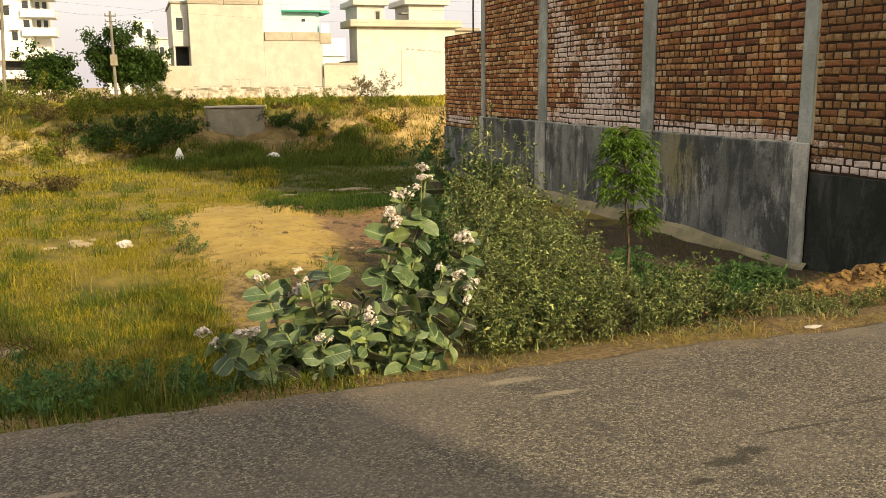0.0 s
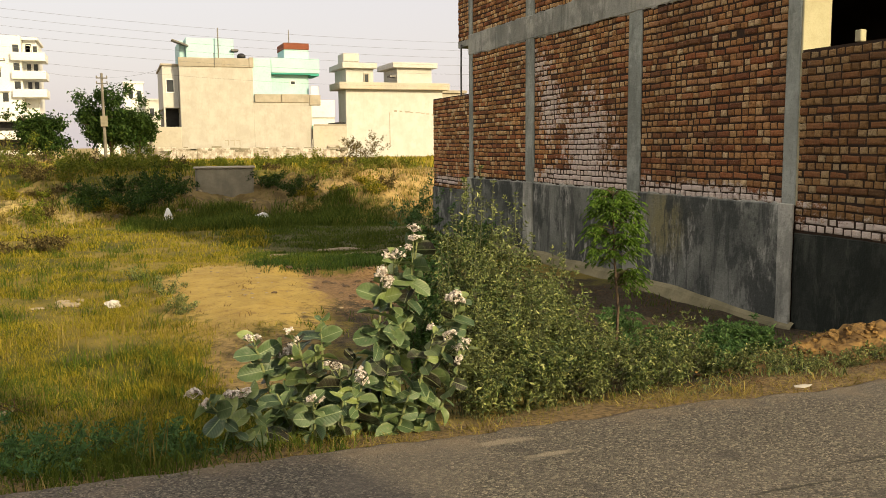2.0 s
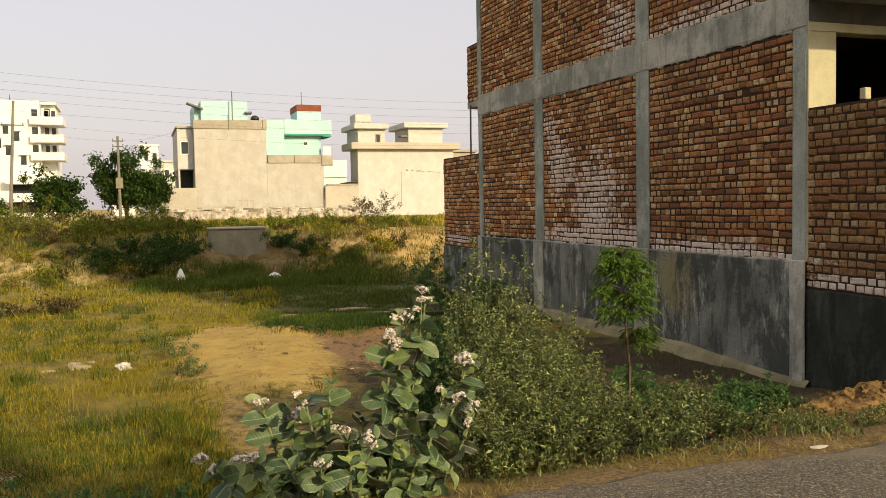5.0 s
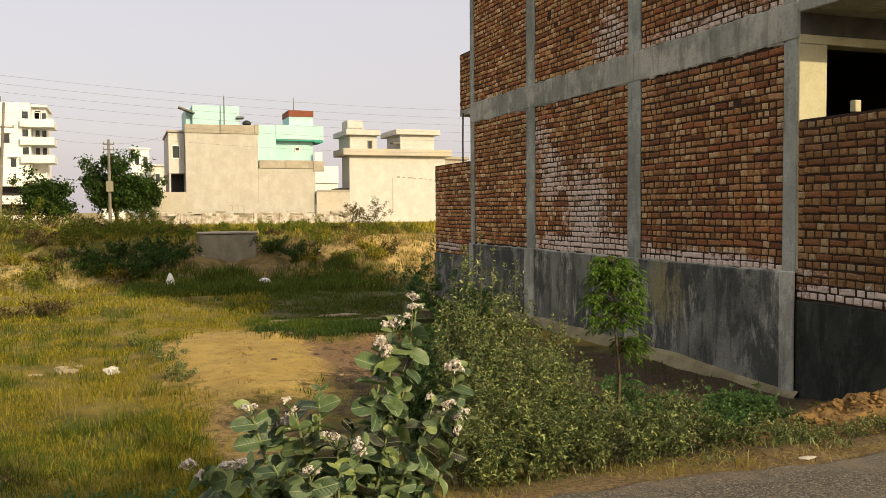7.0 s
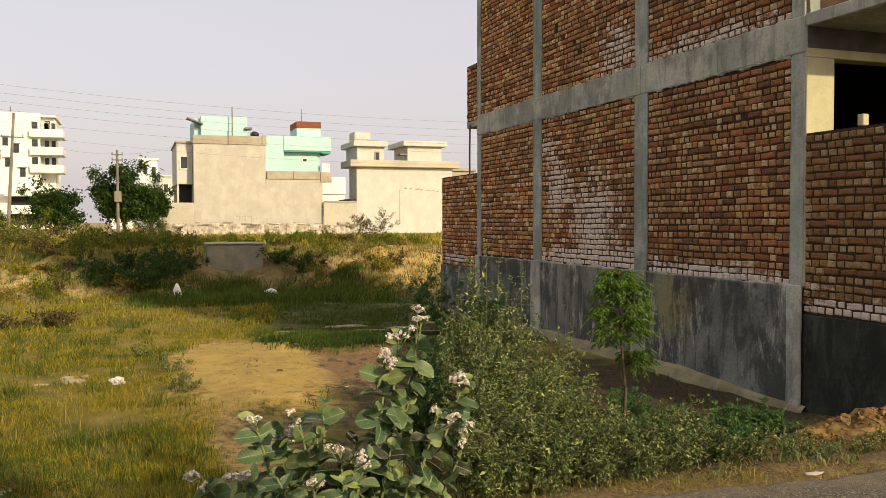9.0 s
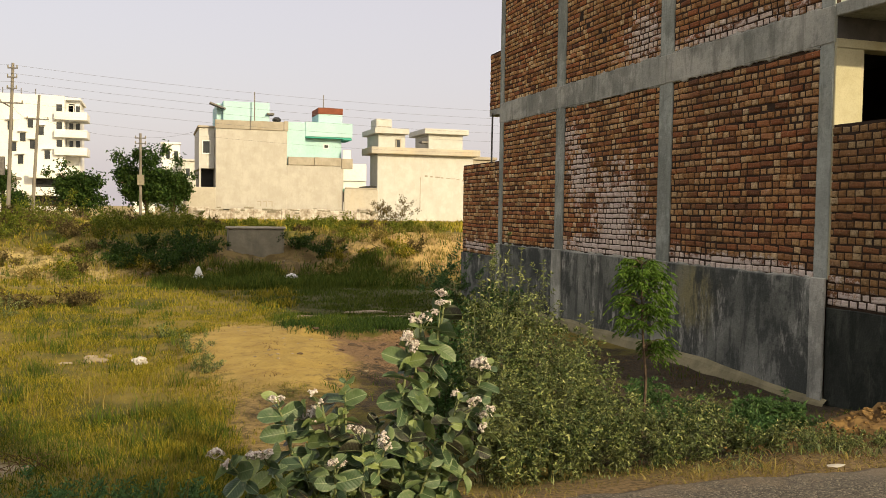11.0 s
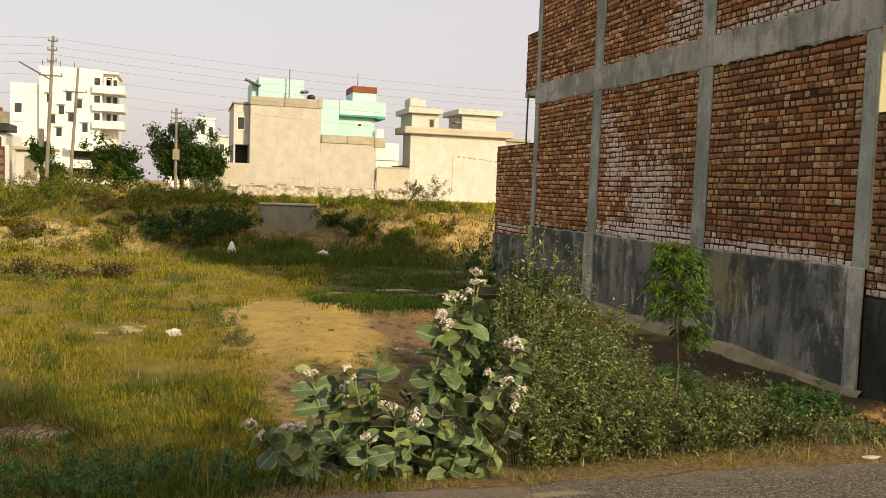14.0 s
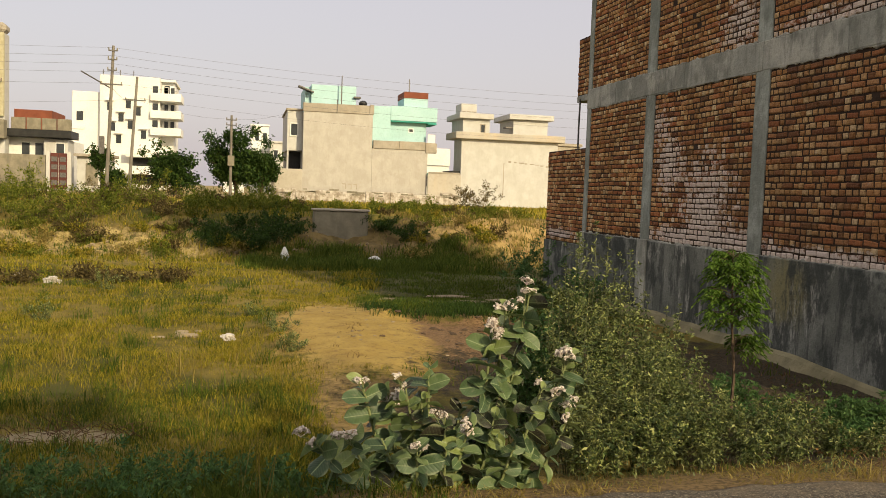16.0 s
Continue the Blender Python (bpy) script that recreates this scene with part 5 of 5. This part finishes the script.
def tree(x, y, h, r, base, n, seed, label):
    """Trunk, limbs and a crown of many leaf clumps with gaps."""
    rng, rd = np.random.default_rng(seed), random.Random(seed)
    z = ground_z(x, y)
    ob = thing("tree", (x, y, z), label, "tree", "trees along the lane")
    fork = Vector((x, y, z + base))
    part("trunk", tube([(x, y, z - 0.3), (x + 0.05, y, z + base * 0.5), fork], [0.17, 0.14, 0.11], 8), M_BARK, ob)
    P = []
    for limb in range(9):
        a = math.tau * (limb + rd.random() * 0.6) / 9
        reach = r * rd.uniform(0.45, 0.95)
        tip = Vector((x + reach * math.cos(a), y + reach * math.sin(a) * 0.8, z + h * rd.uniform(0.45, 0.97)))
        if limb == 0:
            tip = Vector((x + 0.1, y, z + h))
        mid = fork.lerp(tip, 0.5) + Vector((0, 0, 0.12 * h))
        part("limb", tube([fork, mid, tip], [0.08, 0.05, 0.015], 6), M_BARK, ob)
        for c in range(7):
            u = rd.uniform(0.3, 1.05)
            q = fork.lerp(mid, u / 0.5) if u < 0.5 else mid.lerp(tip, (u - 0.5) / 0.5)
            q = q + Vector((rd.gauss(0, 1), rd.gauss(0, 1), rd.gauss(-0.1, 0.7))) * 0.26 * r
            P.append(rng.normal(np.array(q), 0.10 * r * rd.uniform(0.6, 1.3), (n // 63, 3)))
    for c in range(16):
        a, q = rd.uniform(0, math.tau), r * 0.75 * math.sqrt(rd.random())
        P.append(rng.normal((x + q * math.cos(a), y + q * math.sin(a) * 0.8, z + base + (h - base) * rd.uniform(0.02, 0.8) * (1 - 0.4 * (q / r) ** 2)), 0.12 * r, (n // 60, 3)))
    P = np.concatenate(P)
    P[:, 2] = np.maximum(P[:, 2], z + 0.25)
    D = rng.normal(size=P.shape) + [0, 0, -0.2]
    L = rng.uniform(0.14, 0.30, len(P))
    tagged(fast("crown", *leaf_cloud(P, D, L, L * 0.55, rng), M_TREE, ob), kind="stuff")
    return ob


tree(-7.7, 56, 4.6, 2.25, 0.9, 9000, 51, "dark green spreading tree beside the lane")
tree(-11.8, 55, 3.2, 2.0, 0.5, 5200, 52, "rounded dark green tree beside the lane")
tree(-5.9, 58, 3.6, 1.6, 0.6, 3800, 53, "dark green tree close to the tan house")
tree(-17.6, 62, 3.4, 1.0, 1.8, 1500, 54, "small tree by the gate lodge")
tree(-16.6, 61, 1.8, 1.2, 0.6, 1500, 55, "low bushy tree by the gate lodge")

# ---- the broad-leaved milkweed at the road edge ----
def broad_leaf_material():
    k = Nodes("broad_leaf", 0.5)
    k.p.inputs["Specular IOR Level"].default_value = 0.4
    co = k.t.nodes.new("ShaderNodeTexCoord").outputs["Object"]
    s = k.t.nodes.new("ShaderNodeSeparateXYZ")
    k.t.links.new(co, s.inputs[0])
    c = k.ramp(k.random(), [(0.0, (0.018, 0.016, 0.010)), (0.07, (0.022, 0.02, 0.012)), (0.08, (0.04, 0.075, 0.036)), (0.45, (0.085, 0.138, 0.058)), (0.8, (0.145, 0.20, 0.07)), (1.0, (0.23, 0.28, 0.08))])
    side = k.math("ABSOLUTE", s.outputs[1])
    vein = k.math("SUBTRACT", 1.0, k.step(side, 0.008, 0.022))
    # side veins slant away from the midrib
    run = k.math("SUBTRACT", s.outputs[0], k.math("MULTIPLY", side, 0.7))
    wave = k.math("ABSOLUTE", k.math("SINE", k.math("MULTIPLY", run, 24.0)))
    veins = k.math("MULTIPLY", k.math("SUBTRACT", 1.0, k.step(wave, 0.0, 0.16)), 0.3)
    c = k.mix(k.math("MULTIPLY", k.math("MAXIMUM", vein, veins), 0.8), c, (0.27, 0.32, 0.17))
    rim = k.step(side, 0.26, 0.345)
    c = k.mix(k.math("MULTIPLY", rim, 0.5), c, (0.30, 0.33, 0.18))
    c = k.mix(k.math("MULTIPLY", k.step(k.noise(9, 5), 0.45, 0.65), 0.45), c, (0.07, 0.105, 0.05))
    c = k.mix(k.math("MULTIPLY", k.step(k.noise(30, 4), 0.55, 0.72), 0.4), c, (0.20, 0.20, 0.13))
    k.done(c, wave, 0.004, 0.3)
    shine = k.t.nodes.new("ShaderNodeBsdfTranslucent")
    k.t.links.new(c, shine.inputs[0])
    both = k.t.nodes.new("ShaderNodeMixShader")
    both.inputs[0].default_value = 0.18
    k.t.links.new(k.p.outputs[0], both.inputs[1]), k.t.links.new(shine.outputs[0], both.inputs[2])
    k.t.links.new(both.outputs[0], k.t.nodes["Material Output"].inputs[0])
    return k.m


M_BROAD = broad_leaf_material()
M_PALE_STEM = plain("pale_green_stem", (0.20, 0.23, 0.10), (0.13, 0.15, 0.06), 12, 0.7)
M_PETAL = plain("pale_petals", (0.66, 0.61, 0.53), (0.40, 0.33, 0.30), 70, 0.7, 0.001, 200)


def broad_leaf_mesh(seed):
    """An oval leaf one unit long with a notched base, cupped and a little wavy."""
    rd = random.Random(seed)
    cup, bend, wav = rd.uniform(0.15, 0.62), rd.uniform(-0.38, -0.04), rd.uniform(0.015, 0.05)
    V, F, n, m = [], [], 9, 6
    for i in range(n + 1):
        t = i / n
        half = 0.37 * math.sin(math.pi * min(1, t * 0.91 + 0.09) ** 1.12) ** 0.5 if i < n else 0.03
        for j in range(m + 1):
            v = 2 * j / m - 1
            x = t - (0.06 * abs(v) if i == 0 else 0)
            z = cup * half * abs(v) ** 1.4 + bend * t * t + wav * math.sin(9 * t + 3 * v + seed) * abs(v)
            V.append((x, half * v, z))
    for i in range(n):
        for j in range(m):
            a = i * (m + 1) + j
            F.append((a, a + 1, a + m + 2, a + m + 1))
    me = bpy.data.meshes.new("leaf")
    me.from_pydata(V, [], F)
    me.polygons.foreach_set("use_smooth", [True] * len(F))
    me.materials.append(M_BROAD)
    return me


LEAVES = [broad_leaf_mesh(s) for s in range(6)]


def flower_mesh(seed):
    """An umbel: small five-lobed pale stars and round buds on short stalks."""
    rd = random.Random(seed)
    bm = bmesh.new()
    for n in range(22):
        a, e = rd.uniform(0, math.tau), rd.uniform(0.0, 1.0)
        way = Vector((math.cos(a) * e, math.sin(a) * e, rd.uniform(0.35, 1.0))).normalized()
        c = way * rd.uniform(0.030, 0.046)
        u = way.orthogonal().normalized()
        w = way.cross(u)
        if n % 3 == 0:
            r = bmesh.ops.create_icosphere(bm, subdivisions=1, radius=0.0075)
            bmesh.ops.translate(bm, vec=c, verts=r["verts"])
        else:
            mid = bm.verts.new(c + way * 0.003)
            ring = []
            for k in range(10):
                q = 0.014 if k % 2 == 0 else 0.006
                ring.append(bm.verts.new(c + (math.cos(k * math.tau / 10) * u + math.sin(k * math.tau / 10) * w) * q + way * (0.002 if k % 2 == 0 else 0)))
            for k in range(10):
                bm.faces.new((mid, ring[k], ring[(k + 1) % 10]))
        s = u * 0.0012
        f = [bm.verts.new(v) for v in (-s, s, c + s, c - s)]
        bm.faces.new(f)
    me = bpy.data.meshes.new("flower")
    bm.to_mesh(me), bm.free()
    me.materials.append(M_PETAL)
    return me


FLOWERS = [flower_mesh(s) for s in range(4)]
STEMS = [
    (-5.36, -2.95, 1.02, 1), (-5.52, -3.00, 0.95, 1), (-5.60, -3.00, 0.80, 1), (-5.10, -3.00, 0.67, 1), (-5.31, -3.10, 0.47, 1), (-5.09, -3.05, 0.34, 1),
    (-5.46, -3.00, 0.55, 0), (-5.63, -2.95, 0.50, 0), (-5.95, -2.85, 0.56, 0), (-6.35, -2.80, 0.47, 1), (-6.19, -2.80, 0.40, 1), (-6.10, -2.90, 0.45, 1),
    (-5.90, -3.10, 0.32, 1), (-5.78, -3.20, 0.28, 1), (-6.66, -3.25, 0.24, 1), (-6.10, -3.30, 0.19, 1), (-5.60, -3.10, 0.31, 0), (-5.51, -3.25, 0.20, 0),
    (-5.92, -3.25, 0.17, 0), (-6.26, -3.05, 0.19, 0), (-6.47, -3.10, 0.23, 1), (-5.76, -2.90, 0.31, 0), (-5.30, -3.00, 0.22, 0), (-6.00, -2.90, 0.37, 0),
]
milk = thing("milkweed_shrub", (-5.85, -3.0, -0.12), "broad-leaved grey-green milkweed with clusters of pale mauve flowers", "shrub")
mo = Vector((-5.85, -3.0, -0.12))
rd = random.Random(21)


def child(name, me, parent, m):
    ob = new(name, me)
    ob.parent = parent
    ob.matrix_basis = m
    return ob


def leaf_at(p, way, size, roll):
    """A leaf from p along way, its face turned up and rolled a little."""
    face = Vector((rd.gauss(0, 1.0), -0.4 + rd.gauss(0, 0.9), 0.7))
    z = (face - way * face.dot(way)).normalized()
    y = z.cross(way).normalized()
    m = Matrix((way, y, z)).transposed().to_4x4() @ Matrix.Rotation(roll, 4, "X")
    child("leaf", rd.choice(LEAVES), milk, Matrix.Translation(p - mo) @ m @ Matrix.Scale(size, 4))


for n, (x, y, z, flower) in enumerate(STEMS):
    tip = Vector((x, y, z))
    foot = Vector((-5.88 + 0.38 * (x + 5.9) + rd.uniform(-0.08, 0.08), -3.02 + rd.uniform(-0.12, 0.15), -0.22))
    out = Vector((x - foot.x, y - foot.y, 0))
    mid = foot.lerp(tip, 0.5) + out * 0.16 - Vector((0, 0, 0.04))
    curve = [foot, foot.lerp(mid, 0.55) + out * 0.05, mid, mid.lerp(tip, 0.55), tip]
    part("stem", tube(curve, [0.014, 0.012, 0.010, 0.008, 0.005], 6), M_PALE_STEM, milk)
    length = sum((b - a).length for a, b in zip(curve, curve[1:]))
    pairs = max(3, int(length / 0.064))
    for k in range(pairs):
        u = 1.0 - 0.84 * k / pairs
        s = u * 4
        i = min(3, int(s))
        p = curve[i].lerp(curve[i + 1], s - i)
        axis = (curve[i + 1] - curve[i]).normalized()
        a = k * math.pi / 2 + n + rd.uniform(-0.3, 0.3)
        side = axis.orthogonal().normalized()
        side = Matrix.Rotation(a, 3, axis) @ side
        for sgn in (1, -1):
            if rd.random() < 0.1:
                continue
            rise = (0.75 if k == 0 else 0.45 - 0.12 * k) + rd.uniform(-0.15, 0.2)
            way = (side * sgn + axis * rise + Vector((0.0, -0.12, 0.05))).normalized()
            size = rd.uniform(0.075, 0.165) * (0.6 if k == 0 else 0.85 if k == 1 else 1.0)
            leaf_at(p, way, size, rd.uniform(-0.5, 0.5))
    if flower:
        for c in range(rd.choice((3, 4, 5)) if z > 0.6 else rd.choice((2, 3))):
            q = tip + Vector((rd.uniform(-0.10, 0.10), rd.uniform(-0.08, 0.03), rd.uniform(-0.06, 0.08))) * (1 if c else 0.4)
            at = mid.lerp(tip, rd.uniform(0.6, 0.95))
            part("stalk", tube([at, at.lerp(q, 0.6) + Vector((0, 0, 0.01)), q], [0.0035, 0.003, 0.0025], 5), M_PALE_STEM, milk)
            child("flower", rd.choice(FLOWERS), milk, Matrix.Translation(q - mo) @ Euler((rd.uniform(-0.5, 0.9), rd.uniform(-0.6, 0.6), rd.uniform(0, 6))).to_matrix().to_4x4() @ Matrix.Scale(rd.uniform(0.7, 1.35), 4))

# ---- concrete block on the bank ----
block = thing("concrete_block", (-4.02, 20.2, 0.2), "weathered grey concrete headwall standing on the bank", "concrete block")
part("body", box(-4.9, -3.15, 20.0, 20.55, -0.1, 0.93, 0.03, None, 6, 0.02), M_GREY, block)
part("cap", box(-4.95, -3.1, 19.95, 20.6, 0.93, 1.0, 0.02, None, 6, 0.015), M_COPING, block)


def lump(name, x, y, sx, sy, sz, mat, label, category, seed, group="", lift=0.0, sub=2, rough=0.35, point=0.0):
    """A broken lump that sits in the ground."""
    bm = bmesh.new()
    bmesh.ops.create_icosphere(bm, subdivisions=sub, radius=1.0)
    for v in bm.verts:
        v.co *= 1 + rough * noise.noise(v.co * 1.7 + Vector((seed, seed * 2.3, 0)))
        if point:
            k = 1 - point * max(0, v.co.z)
            v.co.x, v.co.y = v.co.x * k, v.co.y * k
        v.co = Vector((v.co.x * sx, v.co.y * sy, v.co.z * sz))
    bmesh.ops.translate(bm, vec=(x, y, ground_z(x, y) + sz * 0.45 + lift), verts=bm.verts)
    ob = part(name, bm, mat, None)
    return tagged(ob, label, category, group)


M_CHALK = plain("pale_stone", (0.78, 0.77, 0.74), (0.66, 0.65, 0.62), 9, 0.9, 0.01, 40)
M_PLASTIC = plain("dirty_white_plastic", (0.58, 0.55, 0.52), (0.38, 0.35, 0.31), 14, 0.45, 0.01, 30)
M_CLOD = plain("ochre_clod", (0.25, 0.15, 0.05), (0.085, 0.05, 0.02), 11, 0.97, 0.02, 35)
M_FLAT = plain("sandy_slab", (0.33, 0.27, 0.18), (0.25, 0.20, 0.13), 3, 0.95, 0.01, 30)
M_ROCK = plain("bank_stone", (0.30, 0.24, 0.155), (0.20, 0.155, 0.095), 4, 0.95, 0.015, 25)
pyr = bmesh.new()
gz0 = ground_z(-5.92, 17.0)
foot = [pyr.verts.new((-5.92 + a, 17.0 + b, gz0 - 0.05)) for a, b in ((-0.23, -0.2), (0.21, -0.22), (0.24, 0.2), (-0.2, 0.22))]
rim = [pyr.verts.new((-5.93 + a, 17.0 + b, gz0 + 0.40 + c)) for a, b, c in ((-0.035, -0.03, 0.02), (0.02, -0.03, 0.05), (0.025, 0.02, 0.06), (-0.03, 0.03, 0.04))]
for a in range(4):
    pyr.faces.new((foot[a], foot[(a + 1) % 4], rim[(a + 1) % 4], rim[a]))
pyr.faces.new(rim)
bmesh.ops.bevel(pyr, geom=list(pyr.edges), offset=0.015, segments=2, affect="EDGES")
tagged(part("white_stone", pyr, M_CHALK, None), "white pointed marker stone at the foot of the bank", "stone")
lump("pale_stone", -3.4, 17.0, 0.22, 0.14, 0.14, M_CHALK, "flat pale stone in the shaded grass", "stone", 5)
lump("white_rag", -7.24, 4.2, 0.085, 0.08, 0.06, M_PLASTIC, "crumpled white plastic scrap in the grass", "litter", 7, sub=3, rough=0.8)
lump("white_rag", -11.4, 10.8, 0.17, 0.10, 0.13, M_PLASTIC, "white plastic bag lying in the grass", "litter", 8, sub=3, rough=0.5)
lump("white_rag", -10.77, 10.5, 0.16, 0.08, 0.09, M_PLASTIC, "white plastic bag lying in the grass", "litter", 9, sub=3, rough=0.9)
rd = random.Random(5)
for n in range(9):
    lump("rubble", -7.95 + rd.uniform(-0.3, 0.3), 4.6 + rd.uniform(-0.2, 0.2), rd.uniform(0.04, 0.10), rd.uniform(0.04, 0.08), rd.uniform(0.02, 0.04), M_FLAT, "pale crumbled mortar rubble in the grass", "rubble", 20 + n, "rubble heap")
for n, (x, y, a, b) in enumerate(((-4.3, 8.4, 0.38, 0.22), (-3.0, 9.2, 0.5, 0.22), (-2.9, 7.6, 0.42, 0.2), (-2.2, 8.3, 0.3, 0.25)    )):
    lump("flat_slab", x, y, a, b, 0.035, M_FLAT, "flat sandy slab half sunk in the ground", "slab", 40 + n, "sunken slabs")
for n in range(46):
    x, y = rd.uniform(-17, -0.5), rd.uniform(17.0, 20.5)
    s = rd.uniform(0.03, 0.10)
    lump("bank_stone", x, y, s * rd.uniform(0.8, 1.6), s, s * rd.uniform(0.5, 0.9), M_ROCK, "dusty stone in the slope of the bank", "stone", 60 + n, "stones in the bank", sub=1)
for n in range(46):
    x, y = -5.5 + rd.gauss(0, 0.55), 4.3 + rd.gauss(0, 1.5)
    s = rd.uniform(0.008, 0.026)
    lump("sand_clod", x, y, s * 1.5, s, s * 0.5, M_FLAT if n % 3 else M_ROCK, "small clod on the bare sand", "clod", 500 + n, "clods on the sand", sub=1, rough=0.6)
for n in range(34):
    x, y = -3.9 + rd.gauss(0, 0.45), 4.4 + rd.gauss(0, 0.8)
    s = rd.uniform(0.015, 0.05)
    lump("soil_clod", x, y, s * 1.4, s, s * 0.6, M_BARK, "brown clod on the bare soil", "clod", 560 + n, "clods on the soil", sub=1, rough=0.6)
# heap of ochre earth by the porch
for n in range(260):
    t = rd.random()
    x, y = -1.15 + rd.gauss(0, 0.62), -2.25 + rd.gauss(0, 0.2)
    top = 0.31 * math.exp(-((x + 0.95) / 0.9) ** 2 - ((y + 2.2) / 0.33) ** 2)
    s = rd.uniform(0.010, 0.034)
    lump("earth_clod", x, y, s * 1.2, s, s * 0.75, M_CLOD, "ochre clod on a heap of dug earth", "clod", 200 + n, "heap of earth clods", lift=top - 0.02, sub=2, rough=0.8)
hv, hf = [], []
for j in range(25):
    for i in range(41):
        x, y = -2.6 + 3.6 * i / 40, -3.1 + 1.8 * j / 24
        top = 0.33 * math.exp(-((x + 0.95) / 0.9) ** 2 - ((y + 2.2) / 0.36) ** 2)
        hv.append((x, y, ground_z(x, y) - 0.03 + top + (0.09 * noise.noise(Vector((x, y, 3)) * 5) + 0.08 * noise.noise(Vector((x, y, 7)) * 14)) * min(1, top * 8)))
hf = [(j * 41 + i, j * 41 + i + 1, j * 41 + i + 42, j * 41 + i + 41) for j in range(24) for i in range(40)]
tagged(arrays("earth_mound", hv, hf, M_CLOD, smooth=True), "low heap of loose ochre earth beside the porch", "earth heap")
# scraps at the road edge
lump("paper_scrap", -2.86, -3.5, 0.065, 0.032, 0.006, M_TAN_PALE, "torn piece of pale paper on the road edge", "litter", 11, lift=0.055, rough=0.6)
for n in range(12):
    lump("pebble", rd.uniform(-8, -1), -3.62 - abs(rd.gauss(0, 0.25)), rd.uniform(0.005, 0.011), rd.uniform(0.005, 0.011), 0.006, M_CHALK if n % 4 == 0 else M_FLAT, "small pale pebble on the asphalt", "pebble", 80 + n, "pebbles on the road", lift=0.052, sub=1)
# thorny twigs over a sandy spot
hp = []
for n in range(90):
    a = rd.uniform(0, math.tau)
    p = Vector((-8.45 + rd.gauss(0, 0.35), -0.75 + rd.gauss(0, 0.22), 0))
    p.z = ground_z(p.x, p.y) + rd.uniform(0.0, 0.05)
    q = p + Vector((math.cos(a), math.sin(a), rd.uniform(0.0, 0.7))) * rd.uniform(0.12, 0.3)
    hp.append((p, p.lerp(q, 0.5) + Vector((0, 0, 0.02)), q))
tw = bmesh.new()
for ps in hp:
    me = bpy.data.meshes.new("tmp")
    one = tube(ps, [0.0035, 0.0028, 0.0012], 3)
    one.to_mesh(me), one.free()
    tw.from_mesh(me), bpy.data.meshes.remove(me)
ob = part("dry_twigs", tw, M_TWIG, None)
tagged(ob, "tangle of dry thorny twigs lying on sandy soil", "twigs", kind="stuff")

# ---- the single bricks, last ----
PARENT = {"west": west_wall, "corbel": corbel, "south": porch_front}


def brick_shape(w, h, d=0.05, e=0.012):
    """Front and sides of a brick whose front looks along -x; its edges are worn off."""
    y, z = w / 2, h / 2
    v = []
    for x, i in ((d, 0.0), (0.022, 0.0), (0.007, e * 0.45), (0.0, e * 1.5)):
        v += [(x, -y + i, -z + i), (x, y - i, -z + i), (x, y - i, z - i), (x, -y + i, z - i)]
    f = [(12, 15, 14, 13)]
    for r in (0, 4, 8):
        for i in range(4):
            j = (i + 1) % 4
            f.append((r + i, r + j, r + j + 4, r + i + 4)[::-1])
    return v, f


brick_meshes = {}


def brick_mesh(head, w, h):
    key = (head, round(w * 50))
    if key not in brick_meshes:
        v, f = brick_shape(w, h)
        me = bpy.data.meshes.new("brick")
        me.from_pydata(v, [], f)
        me.materials.append((M_HEADER if head else M_STRETCHER)[0])
        brick_meshes[key] = me
    return brick_meshes[key]


rnd = random.Random(77)
rest = {}
singles = 0
for wall, head, a0, a1, z0, z1 in brick_places:
    w, h, out = a1 - a0, z1 - z0, rnd.uniform(-0.014, 0.004)
    mid = ((a0 + a1) / 2, (z0 + z1) / 2)
    lean = rnd.uniform(-0.06, 0.06)
    owner = PARENT[wall]
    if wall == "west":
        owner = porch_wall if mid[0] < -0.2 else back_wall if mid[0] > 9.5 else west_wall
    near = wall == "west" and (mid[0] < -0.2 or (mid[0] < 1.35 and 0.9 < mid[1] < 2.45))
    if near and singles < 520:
        singles += 1
        ob = new("brick", brick_mesh(head, w, h))
        shift, up = Vector(), owner
        while up is not None:
            shift, up = shift + up.location, up.parent
        ob.parent = owner
        ob.location = Vector((out - 0.004, mid[0], mid[1])) - shift
        ob.rotation_euler = (lean, 0, lean)
        ob.scale = (1, w / (round(w * 50) / 50), 1)
        continue
    v, f = brick_shape(w, h)
    vs, fs, slots = rest.setdefault(owner.name, (owner, [], [], []))[1:]
    base = len(vs)
    for x, y, z in v:
        y, z = y - lean * z, z + lean * y
        vs.append((mid[0] + y, -1.655 + out + x, mid[1] + z) if wall == "south" else (out - 0.004 + x, mid[0] + y, mid[1] + z))
    fs += [tuple(i + base for i in (q[::-1] if wall == "south" else q)) for q in f]
    slots += [0 if head else 1] * len(f)
for owner, vs, fs, slots in rest.values():
    tagged(arrays("brickwork", vs, fs, [M_HEADER[1], M_STRETCHER[1]], owner, slots=slots), kind="stuff")
